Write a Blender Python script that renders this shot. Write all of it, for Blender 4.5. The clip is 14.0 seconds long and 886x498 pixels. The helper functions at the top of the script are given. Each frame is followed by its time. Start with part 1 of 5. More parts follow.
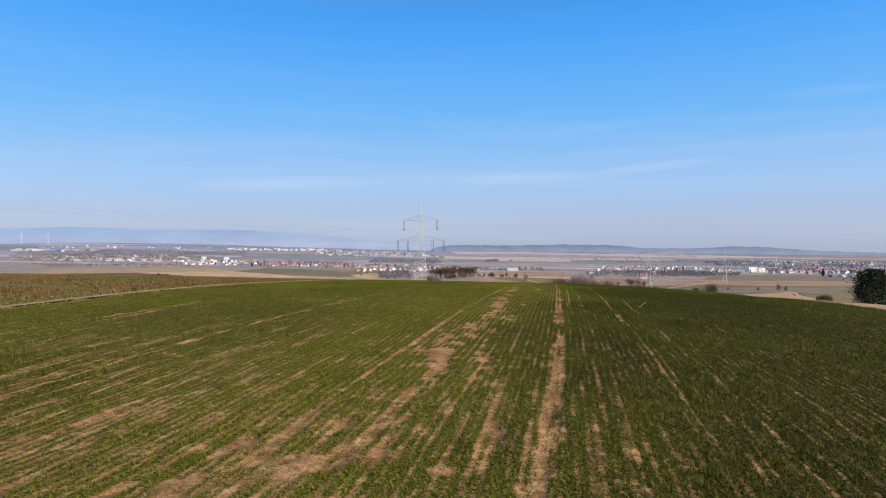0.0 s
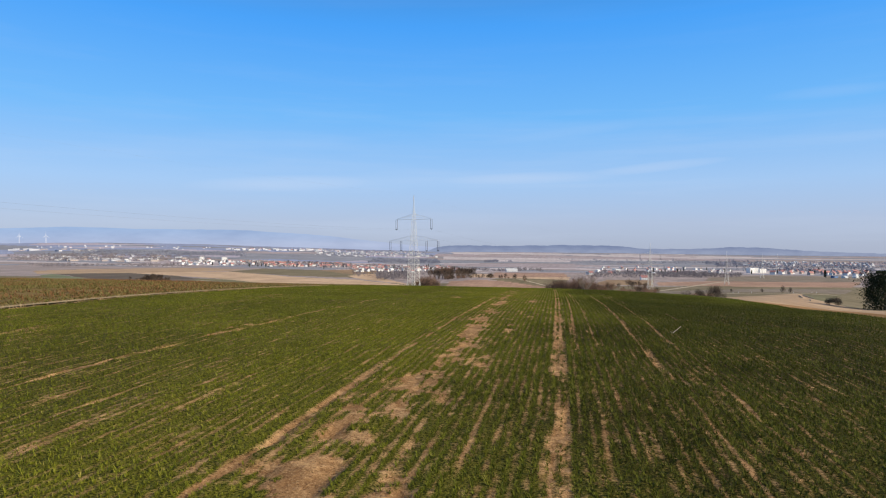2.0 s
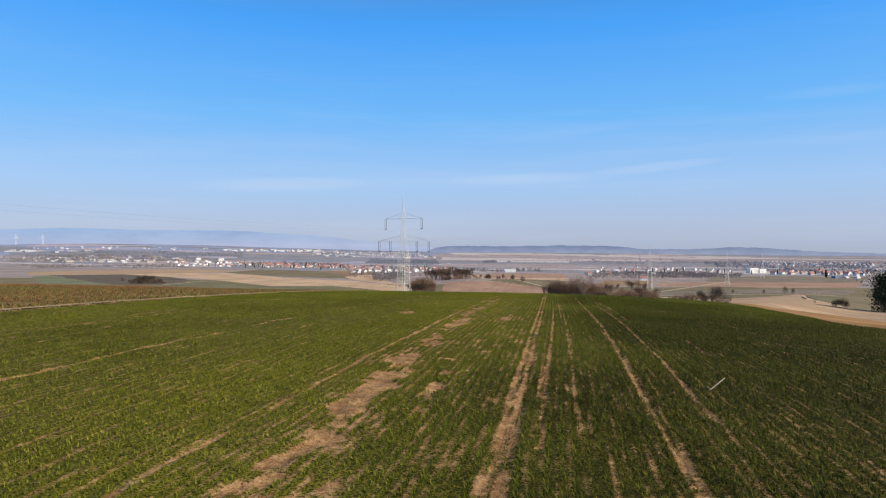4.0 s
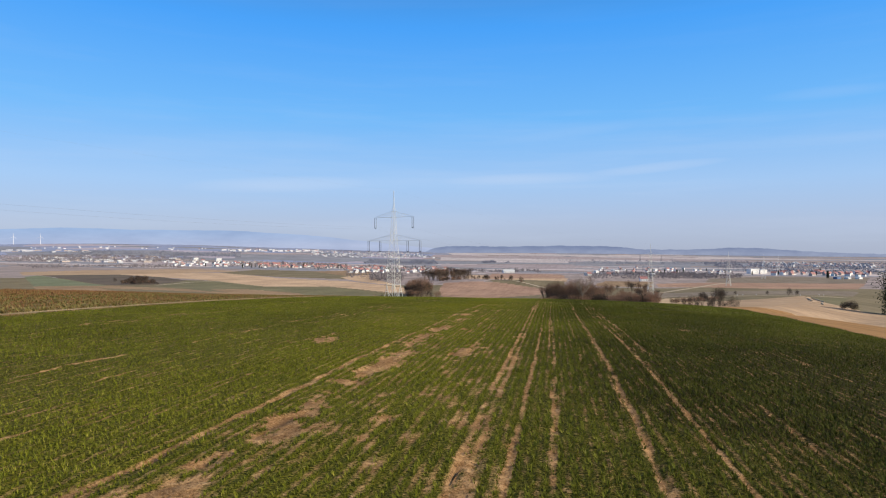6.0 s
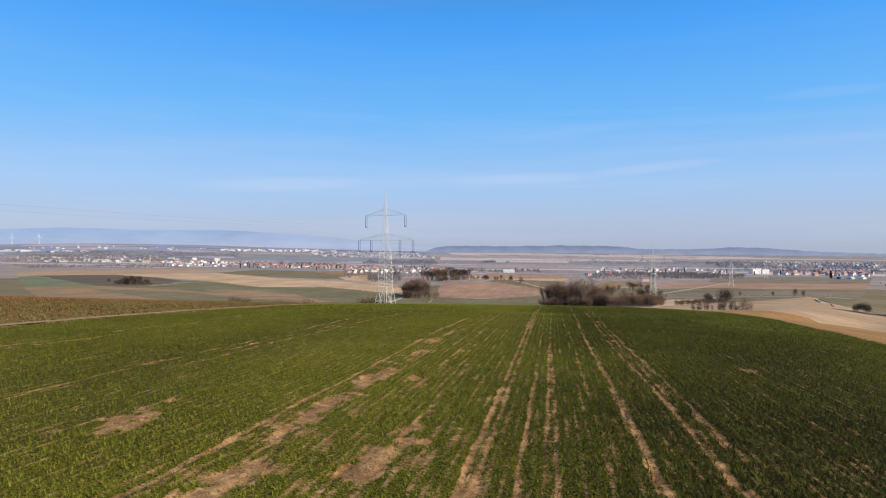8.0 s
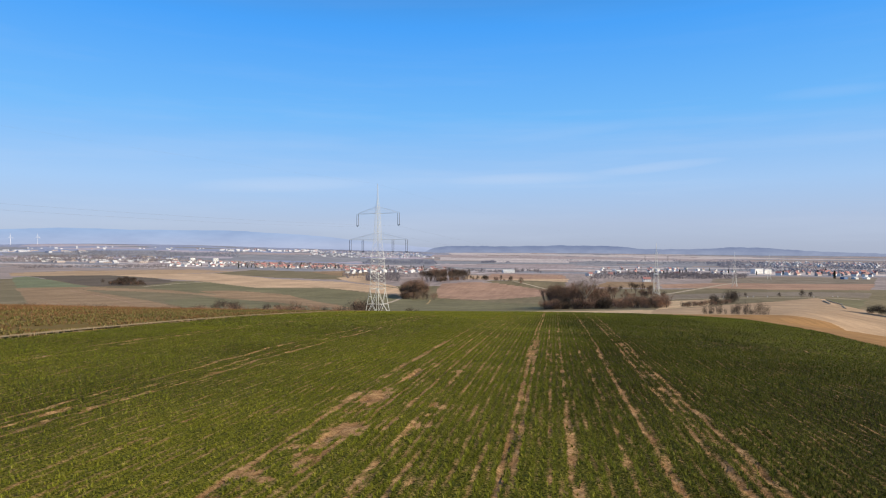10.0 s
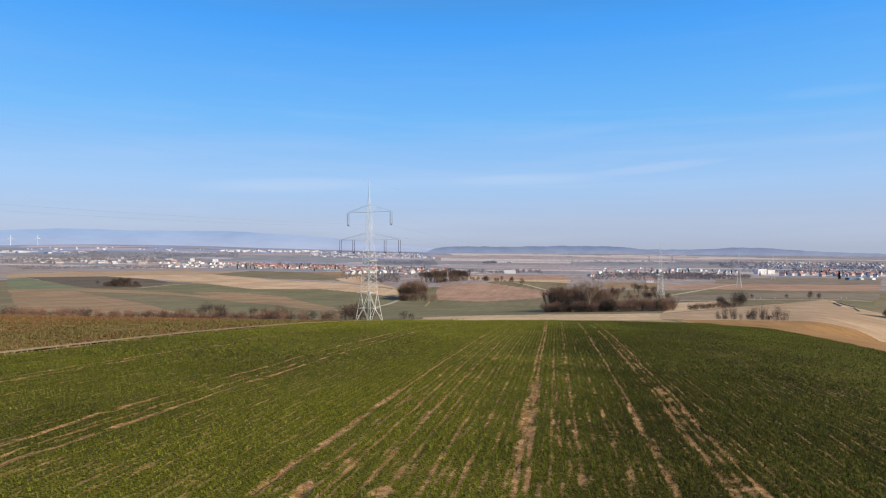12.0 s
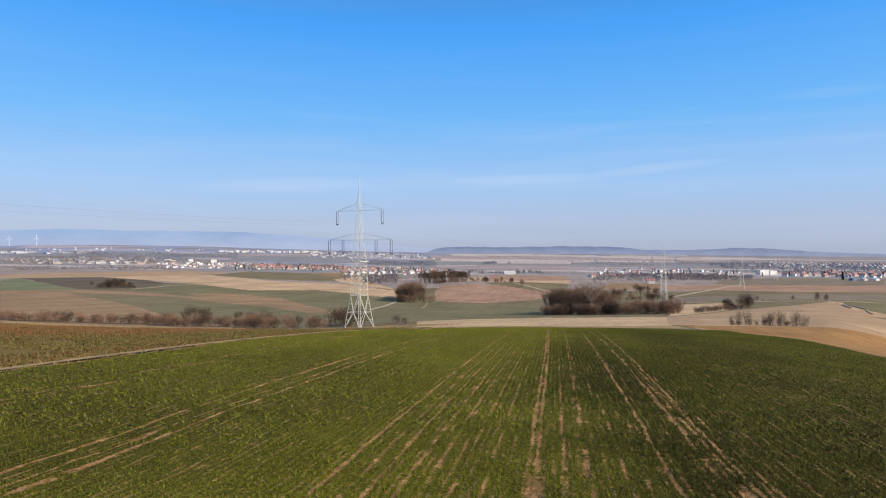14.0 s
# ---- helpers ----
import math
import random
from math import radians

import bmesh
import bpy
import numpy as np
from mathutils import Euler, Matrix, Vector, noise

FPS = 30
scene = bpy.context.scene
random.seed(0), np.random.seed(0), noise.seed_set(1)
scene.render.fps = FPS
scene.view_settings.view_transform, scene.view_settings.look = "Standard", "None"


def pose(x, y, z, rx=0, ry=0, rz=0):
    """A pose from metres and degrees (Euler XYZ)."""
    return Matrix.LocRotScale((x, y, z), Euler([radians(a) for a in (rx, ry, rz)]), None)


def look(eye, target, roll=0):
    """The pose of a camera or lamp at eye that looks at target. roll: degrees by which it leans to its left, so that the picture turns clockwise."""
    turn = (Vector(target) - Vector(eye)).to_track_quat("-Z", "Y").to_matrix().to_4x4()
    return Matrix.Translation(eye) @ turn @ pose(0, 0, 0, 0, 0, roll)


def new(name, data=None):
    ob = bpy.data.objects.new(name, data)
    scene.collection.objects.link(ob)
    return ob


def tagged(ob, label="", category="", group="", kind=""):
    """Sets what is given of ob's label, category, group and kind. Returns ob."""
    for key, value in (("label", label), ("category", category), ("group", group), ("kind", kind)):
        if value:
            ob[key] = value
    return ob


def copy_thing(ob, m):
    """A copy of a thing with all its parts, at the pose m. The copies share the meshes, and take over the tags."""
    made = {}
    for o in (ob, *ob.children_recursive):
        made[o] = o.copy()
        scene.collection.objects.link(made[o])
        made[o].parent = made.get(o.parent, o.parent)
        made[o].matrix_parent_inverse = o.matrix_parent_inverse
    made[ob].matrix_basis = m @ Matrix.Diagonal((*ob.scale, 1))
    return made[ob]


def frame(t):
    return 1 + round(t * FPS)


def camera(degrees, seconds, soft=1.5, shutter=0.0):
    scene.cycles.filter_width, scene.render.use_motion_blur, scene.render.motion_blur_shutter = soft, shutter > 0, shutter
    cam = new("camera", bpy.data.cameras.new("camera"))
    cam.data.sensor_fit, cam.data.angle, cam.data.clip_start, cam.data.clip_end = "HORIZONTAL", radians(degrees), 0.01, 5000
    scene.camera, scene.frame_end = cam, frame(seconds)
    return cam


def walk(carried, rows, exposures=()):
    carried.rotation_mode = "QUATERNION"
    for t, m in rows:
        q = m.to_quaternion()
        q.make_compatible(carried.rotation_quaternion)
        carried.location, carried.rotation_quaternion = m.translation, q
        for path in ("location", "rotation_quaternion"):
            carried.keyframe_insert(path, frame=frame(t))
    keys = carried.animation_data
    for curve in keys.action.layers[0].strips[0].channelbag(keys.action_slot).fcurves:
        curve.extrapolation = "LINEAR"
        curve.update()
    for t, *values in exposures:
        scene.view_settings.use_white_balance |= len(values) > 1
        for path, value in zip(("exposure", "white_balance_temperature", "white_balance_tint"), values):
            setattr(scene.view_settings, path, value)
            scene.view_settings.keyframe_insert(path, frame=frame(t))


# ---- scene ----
cam = camera(70.0, 14.0, 1.1)
PATH = [
    (0.0, pose(-0.08, 0.40, 60.00, 89.91, -0.04, 11.07)),
    (0.5, pose(-0.35, 3.63, 60.00, 89.93, -0.03, 11.07)),
    (1.0, pose(-0.45, 6.81, 60.02, 89.93, -0.06, 11.08)),
    (1.5, pose(-0.40, 9.98, 60.04, 89.94, -0.09, 11.03)),
    (2.0, pose(-0.24, 13.10, 60.07, 89.94, -0.11, 11.04)),
    (2.5, pose(-0.03, 16.31, 60.07, 89.97, -0.10, 11.02)),
    (3.0, pose(0.22, 19.46, 60.10, 89.99, -0.03, 11.02)),
    (5.5, pose(1.05, 35.39, 59.97, 89.99, -0.06, 10.89)),
    (6.0, pose(1.07, 38.70, 59.98, 90.01, -0.07, 10.90)),
    (6.5, pose(1.05, 41.99, 60.00, 90.01, -0.03, 10.92)),
    (7.0, pose(1.00, 45.27, 60.03, 90.00, -0.06, 10.92)),
    (7.5, pose(0.90, 48.57, 60.01, 89.99, -0.05, 10.93)),
    (8.0, pose(0.81, 51.82, 60.05, 89.99, -0.05, 10.92)),
    (10.5, pose(-0.18, 68.04, 60.00, 90.00, -0.01, 10.95)),
    (11.0, pose(-0.29, 71.28, 60.05, 90.03, -0.01, 10.99)),
    (11.5, pose(-0.39, 74.50, 60.07, 90.03, 0.00, 11.02)),
    (12.0, pose(-0.49, 77.73, 60.09, 90.04, 0.02, 11.04)),
    (12.5, pose(-0.64, 80.97, 60.10, 90.07, 0.01, 11.06)),
    (13.0, pose(-0.78, 84.10, 60.11, 90.08, 0.03, 11.05)),
    (13.5, pose(-0.88, 87.03, 60.13, 90.07, 0.01, 11.07)),
    (14.0, pose(-1.02, 89.89, 60.14, 90.08, 0.03, 11.06)),
]
walk(cam, PATH)

# ---- daylight: clear late-winter sky, low sun from the right of the walk ----
SUN_ELEVATION, SUN_BEARING = 28.0, 104.0  # degrees; the bearing is clockwise from the +y way of the walk
scene.view_settings.exposure = 0.25
world = bpy.data.worlds.new("sky")
scene.world = world
world.use_nodes = True
wn, wl = world.node_tree.nodes, world.node_tree.links
sky = wn.new("ShaderNodeTexSky")
sky.sky_type, sky.sun_disc = "NISHITA", False
sky.sun_elevation, sky.sun_rotation = radians(SUN_ELEVATION), radians(SUN_BEARING)
sky.altitude, sky.air_density, sky.dust_density, sky.ozone_density = 300, 1.0, 0.6, 4.0
STRENGTH = 0.1
# the blue deepens quickly above a bright hazy horizon, with thin streaks of cirrus
ray = wn.new("ShaderNodeTexCoord")
xyz = wn.new("ShaderNodeSeparateXYZ")
wl.new(ray.outputs["Generated"], xyz.inputs["Vector"])
air = wn.new("ShaderNodeValToRGB")
air_stops = [(0.0, (0.43, 0.495, 0.66)), (0.04, (0.455, 0.55, 0.765)), (0.1, (0.39, 0.61, 0.95)), (0.2, (0.172, 0.52, 1.03)), (0.33, (0.063, 0.39, 1.04)), (0.42, (0.06, 0.26, 0.66)), (0.6, (0.09, 0.2, 0.4)), (1.0, (0.08, 0.15, 0.28))]
while len(air.color_ramp.elements) < len(air_stops):
    air.color_ramp.elements.new(0.5)
for stop, (at, colour) in zip(air.color_ramp.elements, air_stops):
    stop.position, stop.color = at, (*colour, 1)
wl.new(xyz.outputs["Z"], air.inputs["Fac"])
bright = wn.new("ShaderNodeVectorMath")
bright.operation = "SCALE"
bright.inputs["Scale"].default_value = 1.0 / STRENGTH
wl.new(air.outputs["Color"], bright.inputs[0])
blend = wn.new("ShaderNodeMix")
blend.data_type = "RGBA"
blend.inputs["Factor"].default_value = 0.85
wl.new(sky.outputs["Color"], blend.inputs["A"])
wl.new(bright.outputs["Vector"], blend.inputs["B"])
drawn = wn.new("ShaderNodeMapping")
drawn.inputs["Scale"].default_value = (1.2, 1.2, 16.0)
drawn.inputs["Rotation"].default_value = (radians(5), radians(4), 0)
wl.new(ray.outputs["Generated"], drawn.inputs["Vector"])
cirrus = wn.new("ShaderNodeTexNoise")
cirrus.inputs["Scale"].default_value, cirrus.inputs["Detail"].default_value, cirrus.inputs["Roughness"].default_value = 1.6, 6.0, 0.62
wl.new(drawn.outputs["Vector"], cirrus.inputs["Vector"])
veil = wn.new("ShaderNodeMapRange")
veil.inputs["From Min"].default_value, veil.inputs["From Max"].default_value, veil.inputs["To Max"].default_value = 0.5, 0.8, 0.22
wl.new(cirrus.outputs["Fac"], veil.inputs["Value"])
low = wn.new("ShaderNodeMapRange")
low.inputs["From Min"].default_value, low.inputs["From Max"].default_value, low.inputs["To Min"].default_value, low.inputs["To Max"].default_value = 0.1, 0.32, 1.0, 0.12
wl.new(xyz.outputs["Z"], low.inputs["Value"])
thin = wn.new("ShaderNodeMath")
thin.operation = "MULTIPLY"
wl.new(veil.outputs["Result"], thin.inputs[0])
wl.new(low.outputs["Result"], thin.inputs[1])

def reckon(op, a, b):
    """One step of arithmetic in the sky's nodes."""
    step = wn.new("ShaderNodeMath")
    step.operation = op
    for slot, value in zip(step.inputs, (a, b)):
        if isinstance(value, (int, float)):
            slot.default_value = value
        else:
            wl.new(value, slot)
    return step.outputs["Value"]


# long wisps of cirrus: slant to the side, rise, half length, half height, tilt, strength
faced = wn.new("ShaderNodeVectorRotate")
faced.rotation_type = "Z_AXIS"
faced.inputs["Angle"].default_value = -radians(11.06)
wl.new(ray.outputs["Generated"], faced.inputs["Vector"])
apart = wn.new("ShaderNodeSeparateXYZ")
wl.new(faced.outputs["Vector"], apart.inputs["Vector"])
aside, rise = reckon("DIVIDE", apart.outputs["X"], apart.outputs["Y"]), reckon("DIVIDE", apart.outputs["Z"], apart.outputs["Y"])
wisps = thin.outputs["Value"]
for mid, up, long, tall, tilt, strength in ((0.335, 0.129, 0.13, 0.009, 0.115, 0.3), (0.13, 0.111, 0.16, 0.011, 0.03, 0.3), (-0.25, 0.102, 0.17, 0.014, 0.02, 0.3), (0.62, 0.25, 0.12, 0.012, 0.1, 0.1), (0.2, 0.185, 0.16, 0.012, 0.13, 0.1)):
    off = reckon("SUBTRACT", aside, mid)
    line = reckon("SUBTRACT", rise, reckon("ADD", reckon("MULTIPLY", off, tilt), up))
    far_off = reckon("ADD", reckon("POWER", reckon("ABSOLUTE", reckon("DIVIDE", off, long), 0), 2.0), reckon("POWER", reckon("ABSOLUTE", reckon("DIVIDE", line, tall), 0), 2.0))
    wisp = reckon("MULTIPLY", reckon("MAXIMUM", reckon("SUBTRACT", 1.0, far_off), 0.0), reckon("MULTIPLY", cirrus.outputs["Fac"], 1.8 * strength))
    wisps = reckon("MAXIMUM", wisps, wisp)
clouded = wn.new("ShaderNodeMix")
clouded.data_type = "RGBA"
clouded.inputs["B"].default_value = (0.62 / STRENGTH, 0.72 / STRENGTH, 0.9 / STRENGTH, 1)
wl.new(wisps, clouded.inputs["Factor"])
wl.new(blend.outputs["Result"], clouded.inputs["A"])
wn["Background"].inputs["Strength"].default_value = 0.84 * STRENGTH
wl.new(clouded.outputs["Result"], wn["Background"].inputs["Color"])

sun = new("sun", bpy.data.lights.new("sun", "SUN"))
sun.data.energy, sun.data.angle, sun.data.color = 5.0, radians(0.55), (1.0, 0.88, 0.68)
e, b = radians(SUN_ELEVATION), radians(SUN_BEARING)
sun.matrix_world = look((300 * math.sin(b) * math.cos(e), 300 * math.cos(b) * math.cos(e), 300 * math.sin(e)), (0, 0, 0))


# ---- terrain: the ridge with the near fields, and the valley beyond ----
EYE_LEVEL = 60.0
AXIS = radians(11.06)


def smooth(a, b, v):
    s = np.clip((v - a) / (b - a), 0, 1)
    return s * s * (3 - 2 * s)


def value_noise(x, y, size, seed=0):
    """Smooth noise from 0 to 1 with cells of the given size in metres."""
    x, y = np.asarray(x, float) / size, np.asarray(y, float) / size
    i, j = np.floor(x).astype(np.int64), np.floor(y).astype(np.int64)
    u, v = x - i, y - j
    u, v = u * u * (3 - 2 * u), v * v * (3 - 2 * v)

    def rnd(a, b):
        h = (a * 374761393 + b * 668265263 + seed * 974711) & 0xFFFFFFFF
        h = ((h ^ (h >> 13)) * 1274126177) & 0xFFFFFFFF
        return ((h ^ (h >> 16)) & 0xFFFF) / 65535.0
    return (rnd(i, j) * (1 - u) + rnd(i + 1, j) * u) * (1 - v) + (rnd(i, j + 1) * (1 - u) + rnd(i + 1, j + 1) * u) * v


def ridge_height(x, y):
    """The rounded back of the ridge that carries the near fields."""
    cx = np.clip(x, -75, 45) / 50
    cy = (np.clip(y, -25, 240) - 60) / 60
    z = (-4.2532 - 1.5576 * cx - 1.3 * cy - 1.882 * cx * cx + 0.1305 * cx * cy - 1.3438 * cy * cy + 0.1548 * cx * cx * cy
         + 0.3911 * cx * cy * cy + 0.2221 * cy ** 3 - 1.155 * cx ** 3 - 0.226 * cx ** 4 - 0.0555 * cy ** 4)
    over = np.clip(x - 45, 0, None)
    z = z + 0.9 * smooth(14, 27, x) * (1 - smooth(55, 100, y)) + 0.18 * np.exp(-((y - 48) / 25) ** 2)
    return z - 16 * (1 - np.exp(-over / 75))


VALLEY_D = (60, 120, 200, 300, 430, 580, 700, 900, 1100, 1400, 1800, 2500, 3200, 3900, 4400, 5200)
VALLEY_LEFT = (-8, -16, -26, -34, -38, -43.5, -45.5, -46.5, -46.8, -49, -50, -44, -16, 30, 44, 48)
VALLEY_MID = (-9, -15, -23, -32, -42, -50, -53.5, -52, -53.5, -57, -60, -60, -52, -37, -24, -22)
VALLEY_RIGHT = (-13, -16, -22, -29.6, -37.4, -43, -47.8, -52.5, -56, -59, -60, -59, -55, -48, -42, -40)


def valley_height(x, y):
    dx, dy = np.asarray(x, float) + 1, np.asarray(y, float) - 90
    d = np.clip(-dx * math.sin(AXIS) + dy * math.cos(AXIS), 30, None)
    r = dx * math.cos(AXIS) + dy * math.sin(AXIS)
    a = np.clip(r / d, -0.7, 0.7)
    z = 0
    for k in (0.86, 0.93, 1.0, 1.07, 1.15):
        left, mid, right = (np.interp(d * k, VALLEY_D, row) for row in (VALLEY_LEFT, VALLEY_MID, VALLEY_RIGHT))
        z = z + np.where(a < 0.1, left + (mid - left) * smooth(-0.61, 0.1, a), mid + (right - mid) * smooth(0.1, 0.55, a)) / 5
    z = z + 6.0 * np.exp(-((d - 900) / 110) ** 2 - ((r - 60) / 110) ** 2)
    z = z - 5.5 * smooth(0.6, 0.84, r / d) * (1 - smooth(450, 800, d))
    z = z - 0.9 * np.exp(-((x + 66) / 24) ** 2 - ((y - 283) / 24) ** 2)
    return z + 1.2 * (value_noise(x, y, 130, 3) - 0.5) * smooth(250, 500, d)


def height(x, y):
    w = smooth(190, 245, np.asarray(y, float))
    return EYE_LEVEL + ridge_height(x, y) * (1 - w) + valley_height(x, y) * w


# ---- materials ----
def shader(name):
    m = bpy.data.materials.new(name)
    m.use_nodes = True
    return m, m.node_tree.nodes, m.node_tree.links, m.node_tree.nodes["Principled BSDF"]


def noise_node(n, l, size, detail=4.0, rough=0.6, stretch=None):
    """Noise in world metres; size is the width of its blobs. stretch: a scale per axis."""
    co = n.new("ShaderNodeNewGeometry")
    t = n.new("ShaderNodeTexNoise")
    t.inputs["Scale"].default_value, t.inputs["Detail"].default_value, t.inputs["Roughness"].default_value = 1.0 / size, detail, rough
    if stretch:
        mp = n.new("ShaderNodeMapping")
        mp.inputs["Scale"].default_value = stretch
        l.new(co.outputs["Position"], mp.inputs["Vector"])
        l.new(mp.outputs["Vector"], t.inputs["Vector"])
    else:
        l.new(co.outputs["Position"], t.inputs["Vector"])
    return t


def ramp_node(n, l, source, stops):
    r = n.new("ShaderNodeValToRGB")
    el = r.color_ramp.elements
    while len(el) < len(stops):
        el.new(0.5)
    for k, (p, c) in enumerate(stops):
        el[k].position, el[k].color = p, (*c, 1)
    l.new(source, r.inputs["Fac"])
    return r


def mix_node(n, l, a, b, fac, blend="MIX"):
    x = n.new("ShaderNodeMix")
    x.data_type, x.blend_type = "RGBA", blend
    for socket, v in ((x.inputs["A"], a), (x.inputs["B"], b), (x.inputs["Factor"], fac)):
        if isinstance(v, bpy.types.NodeSocket):
            l.new(v, socket)
        elif isinstance(v, (int, float)):
            socket.default_value = v
        else:
            socket.default_value = (*v, 1)
    return x.outputs["Result"]


def bump_node(n, l, bsdf, source, strength, distance):
    b = n.new("ShaderNodeBump")
    b.inputs["Strength"].default_value, b.inputs["Distance"].default_value = strength, distance
    l.new(source, b.inputs["Height"])
    l.new(b.outputs["Normal"], bsdf.inputs["Normal"])


def land(name, dark, light, size, furrow=0.0, rough=0.95):
    """Farmland seen from afar: broad tone changes, finer mottling and a drawn-out streak along the tillage."""
    m, n, l, p = shader(name)
    broad = noise_node(n, l, size, 3)
    fine = noise_node(n, l, size / 14, 5, 0.7)
    streak = noise_node(n, l, size / 10, 2, 0.5, (1.0, 0.07, 1.0))
    c = mix_node(n, l, dark, light, ramp_node(n, l, broad.outputs["Fac"], [(0.3, (0, 0, 0)), (0.7, (1, 1, 1))]).outputs["Color"])
    c = mix_node(n, l, c, ramp_node(n, l, fine.outputs["Fac"], [(0.3, (0.6, 0.6, 0.6)), (0.7, (1.15, 1.15, 1.15))]).outputs["Color"], 0.6, "MULTIPLY")
    c = mix_node(n, l, c, ramp_node(n, l, streak.outputs["Fac"], [(0.35, (0.7, 0.7, 0.7)), (0.65, (1.1, 1.1, 1.1))]).outputs["Color"], furrow, "MULTIPLY")
    l.new(c, p.inputs["Base Color"])
    p.inputs["Roughness"].default_value = rough
    p.inputs["Specular IOR Level"].default_value = 0.05
    return m


LAND = {
    "meadow_dull": land("dull winter grass", (0.185, 0.15, 0.088), (0.268, 0.213, 0.13), 60, 0.5),
    "meadow": land("winter meadow", (0.17, 0.15, 0.085), (0.24, 0.21, 0.118), 50, 0.4),
    "crop_green": land("young corn", (0.17, 0.18, 0.105), (0.235, 0.245, 0.145), 60, 0.3),
    "straw": land("pale stubble", (0.47, 0.33, 0.205), (0.68, 0.48, 0.295), 25, 0.35),
    "straw_pale": land("bleached stubble", (0.375, 0.254, 0.16), (0.53, 0.364, 0.23), 30, 0.4),
    "soil_tan": land("tan tilled soil", (0.47, 0.32, 0.205), (0.68, 0.465, 0.3), 45, 0.4),
    "soil_ochre": land("ochre tilled soil", (0.3, 0.165, 0.068), (0.43, 0.24, 0.1), 20, 0.5),
    "soil_brown": land("brown tilled soil", (0.28, 0.185, 0.11), (0.395, 0.265, 0.158), 50, 0.5),
    "soil_rose": land("reddish tilled soil", (0.335, 0.208, 0.146), (0.49, 0.304, 0.212), 50, 0.4),
    "soil_grey": land("greyish fallow", (0.215, 0.17, 0.128), (0.31, 0.247, 0.185), 40, 0.5),
    "soil_dark": land("dark tilled soil", (0.125, 0.098, 0.075), (0.18, 0.141, 0.107), 60, 0.4),
    # from here to the valley floor: haze painted in as paler, bluer tones
    "straw_far_hazed": land("haze-tinted stubble", (0.47, 0.4, 0.39), (0.65, 0.56, 0.54), 120, 0.4),
    "soil_far_hazed": land("haze-tinted tilled soil", (0.345, 0.28, 0.28), (0.47, 0.385, 0.38), 120, 0.4),
    "meadow_far_hazed": land("haze-tinted winter grass", (0.24, 0.235, 0.26), (0.33, 0.32, 0.345), 120, 0.4),
    "slope_far_hazed": land("haze-tinted bare slopes", (0.275, 0.3, 0.42), (0.36, 0.385, 0.51), 160, 0.5),
    "soil_haze": land("haze-tinted rosy fields", (0.42, 0.365, 0.42), (0.52, 0.45, 0.49), 120, 0.4),
    "plain": land("valley floor", (0.3, 0.24, 0.225), (0.42, 0.34, 0.31), 90, 0.6),
    "crop": land("soil under the brown crop", (0.15, 0.102, 0.035), (0.217, 0.147, 0.048), 9, 0.3),
    "margin": land("dry grass margin", (0.3, 0.21, 0.11), (0.45, 0.32, 0.17), 3, 0.2),
    "track": land("pale farm track", (0.407, 0.327, 0.242), (0.599, 0.48, 0.354), 8, 0.2),
}


def plain_mat(name, colour, rough=0.7, metal=0.0, vary=0.25, size=0.4):
    m, n, l, p = shader(name)
    t = noise_node(n, l, size, 4)
    d = tuple(c * (1 - vary) for c in colour)
    l.new(mix_node(n, l, d, colour, ramp_node(n, l, t.outputs["Fac"], [(0.3, (0, 0, 0)), (0.7, (1, 1, 1))]).outputs["Color"]), p.inputs["Base Color"])
    p.inputs["Roughness"].default_value, p.inputs["Metallic"].default_value = rough, metal
    return m


STEEL = plain_mat("galvanised steel", (0.8, 0.775, 0.69), 0.6, 0.0, 0.2, 2.0)
GLASS_DARK = plain_mat("brown porcelain", (0.06, 0.06, 0.08), 0.35)
WIRE = plain_mat("weathered aluminium cable", (0.2, 0.22, 0.26), 0.6, 0.3)


def corn_shade_node(n, l, colour, thin, usual, shaded_tint):
    """Darkens or lightens a corn colour by the painted shade read from the mesh."""
    shade_level = n.new("ShaderNodeAttribute")
    shade_level.attribute_name = "corn_shade"
    tint = ramp_node(n, l, shade_level.outputs["Fac"], [(0.0, thin), (0.4, usual), (1.0, shaded_tint)])
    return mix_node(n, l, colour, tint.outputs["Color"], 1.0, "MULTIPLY")


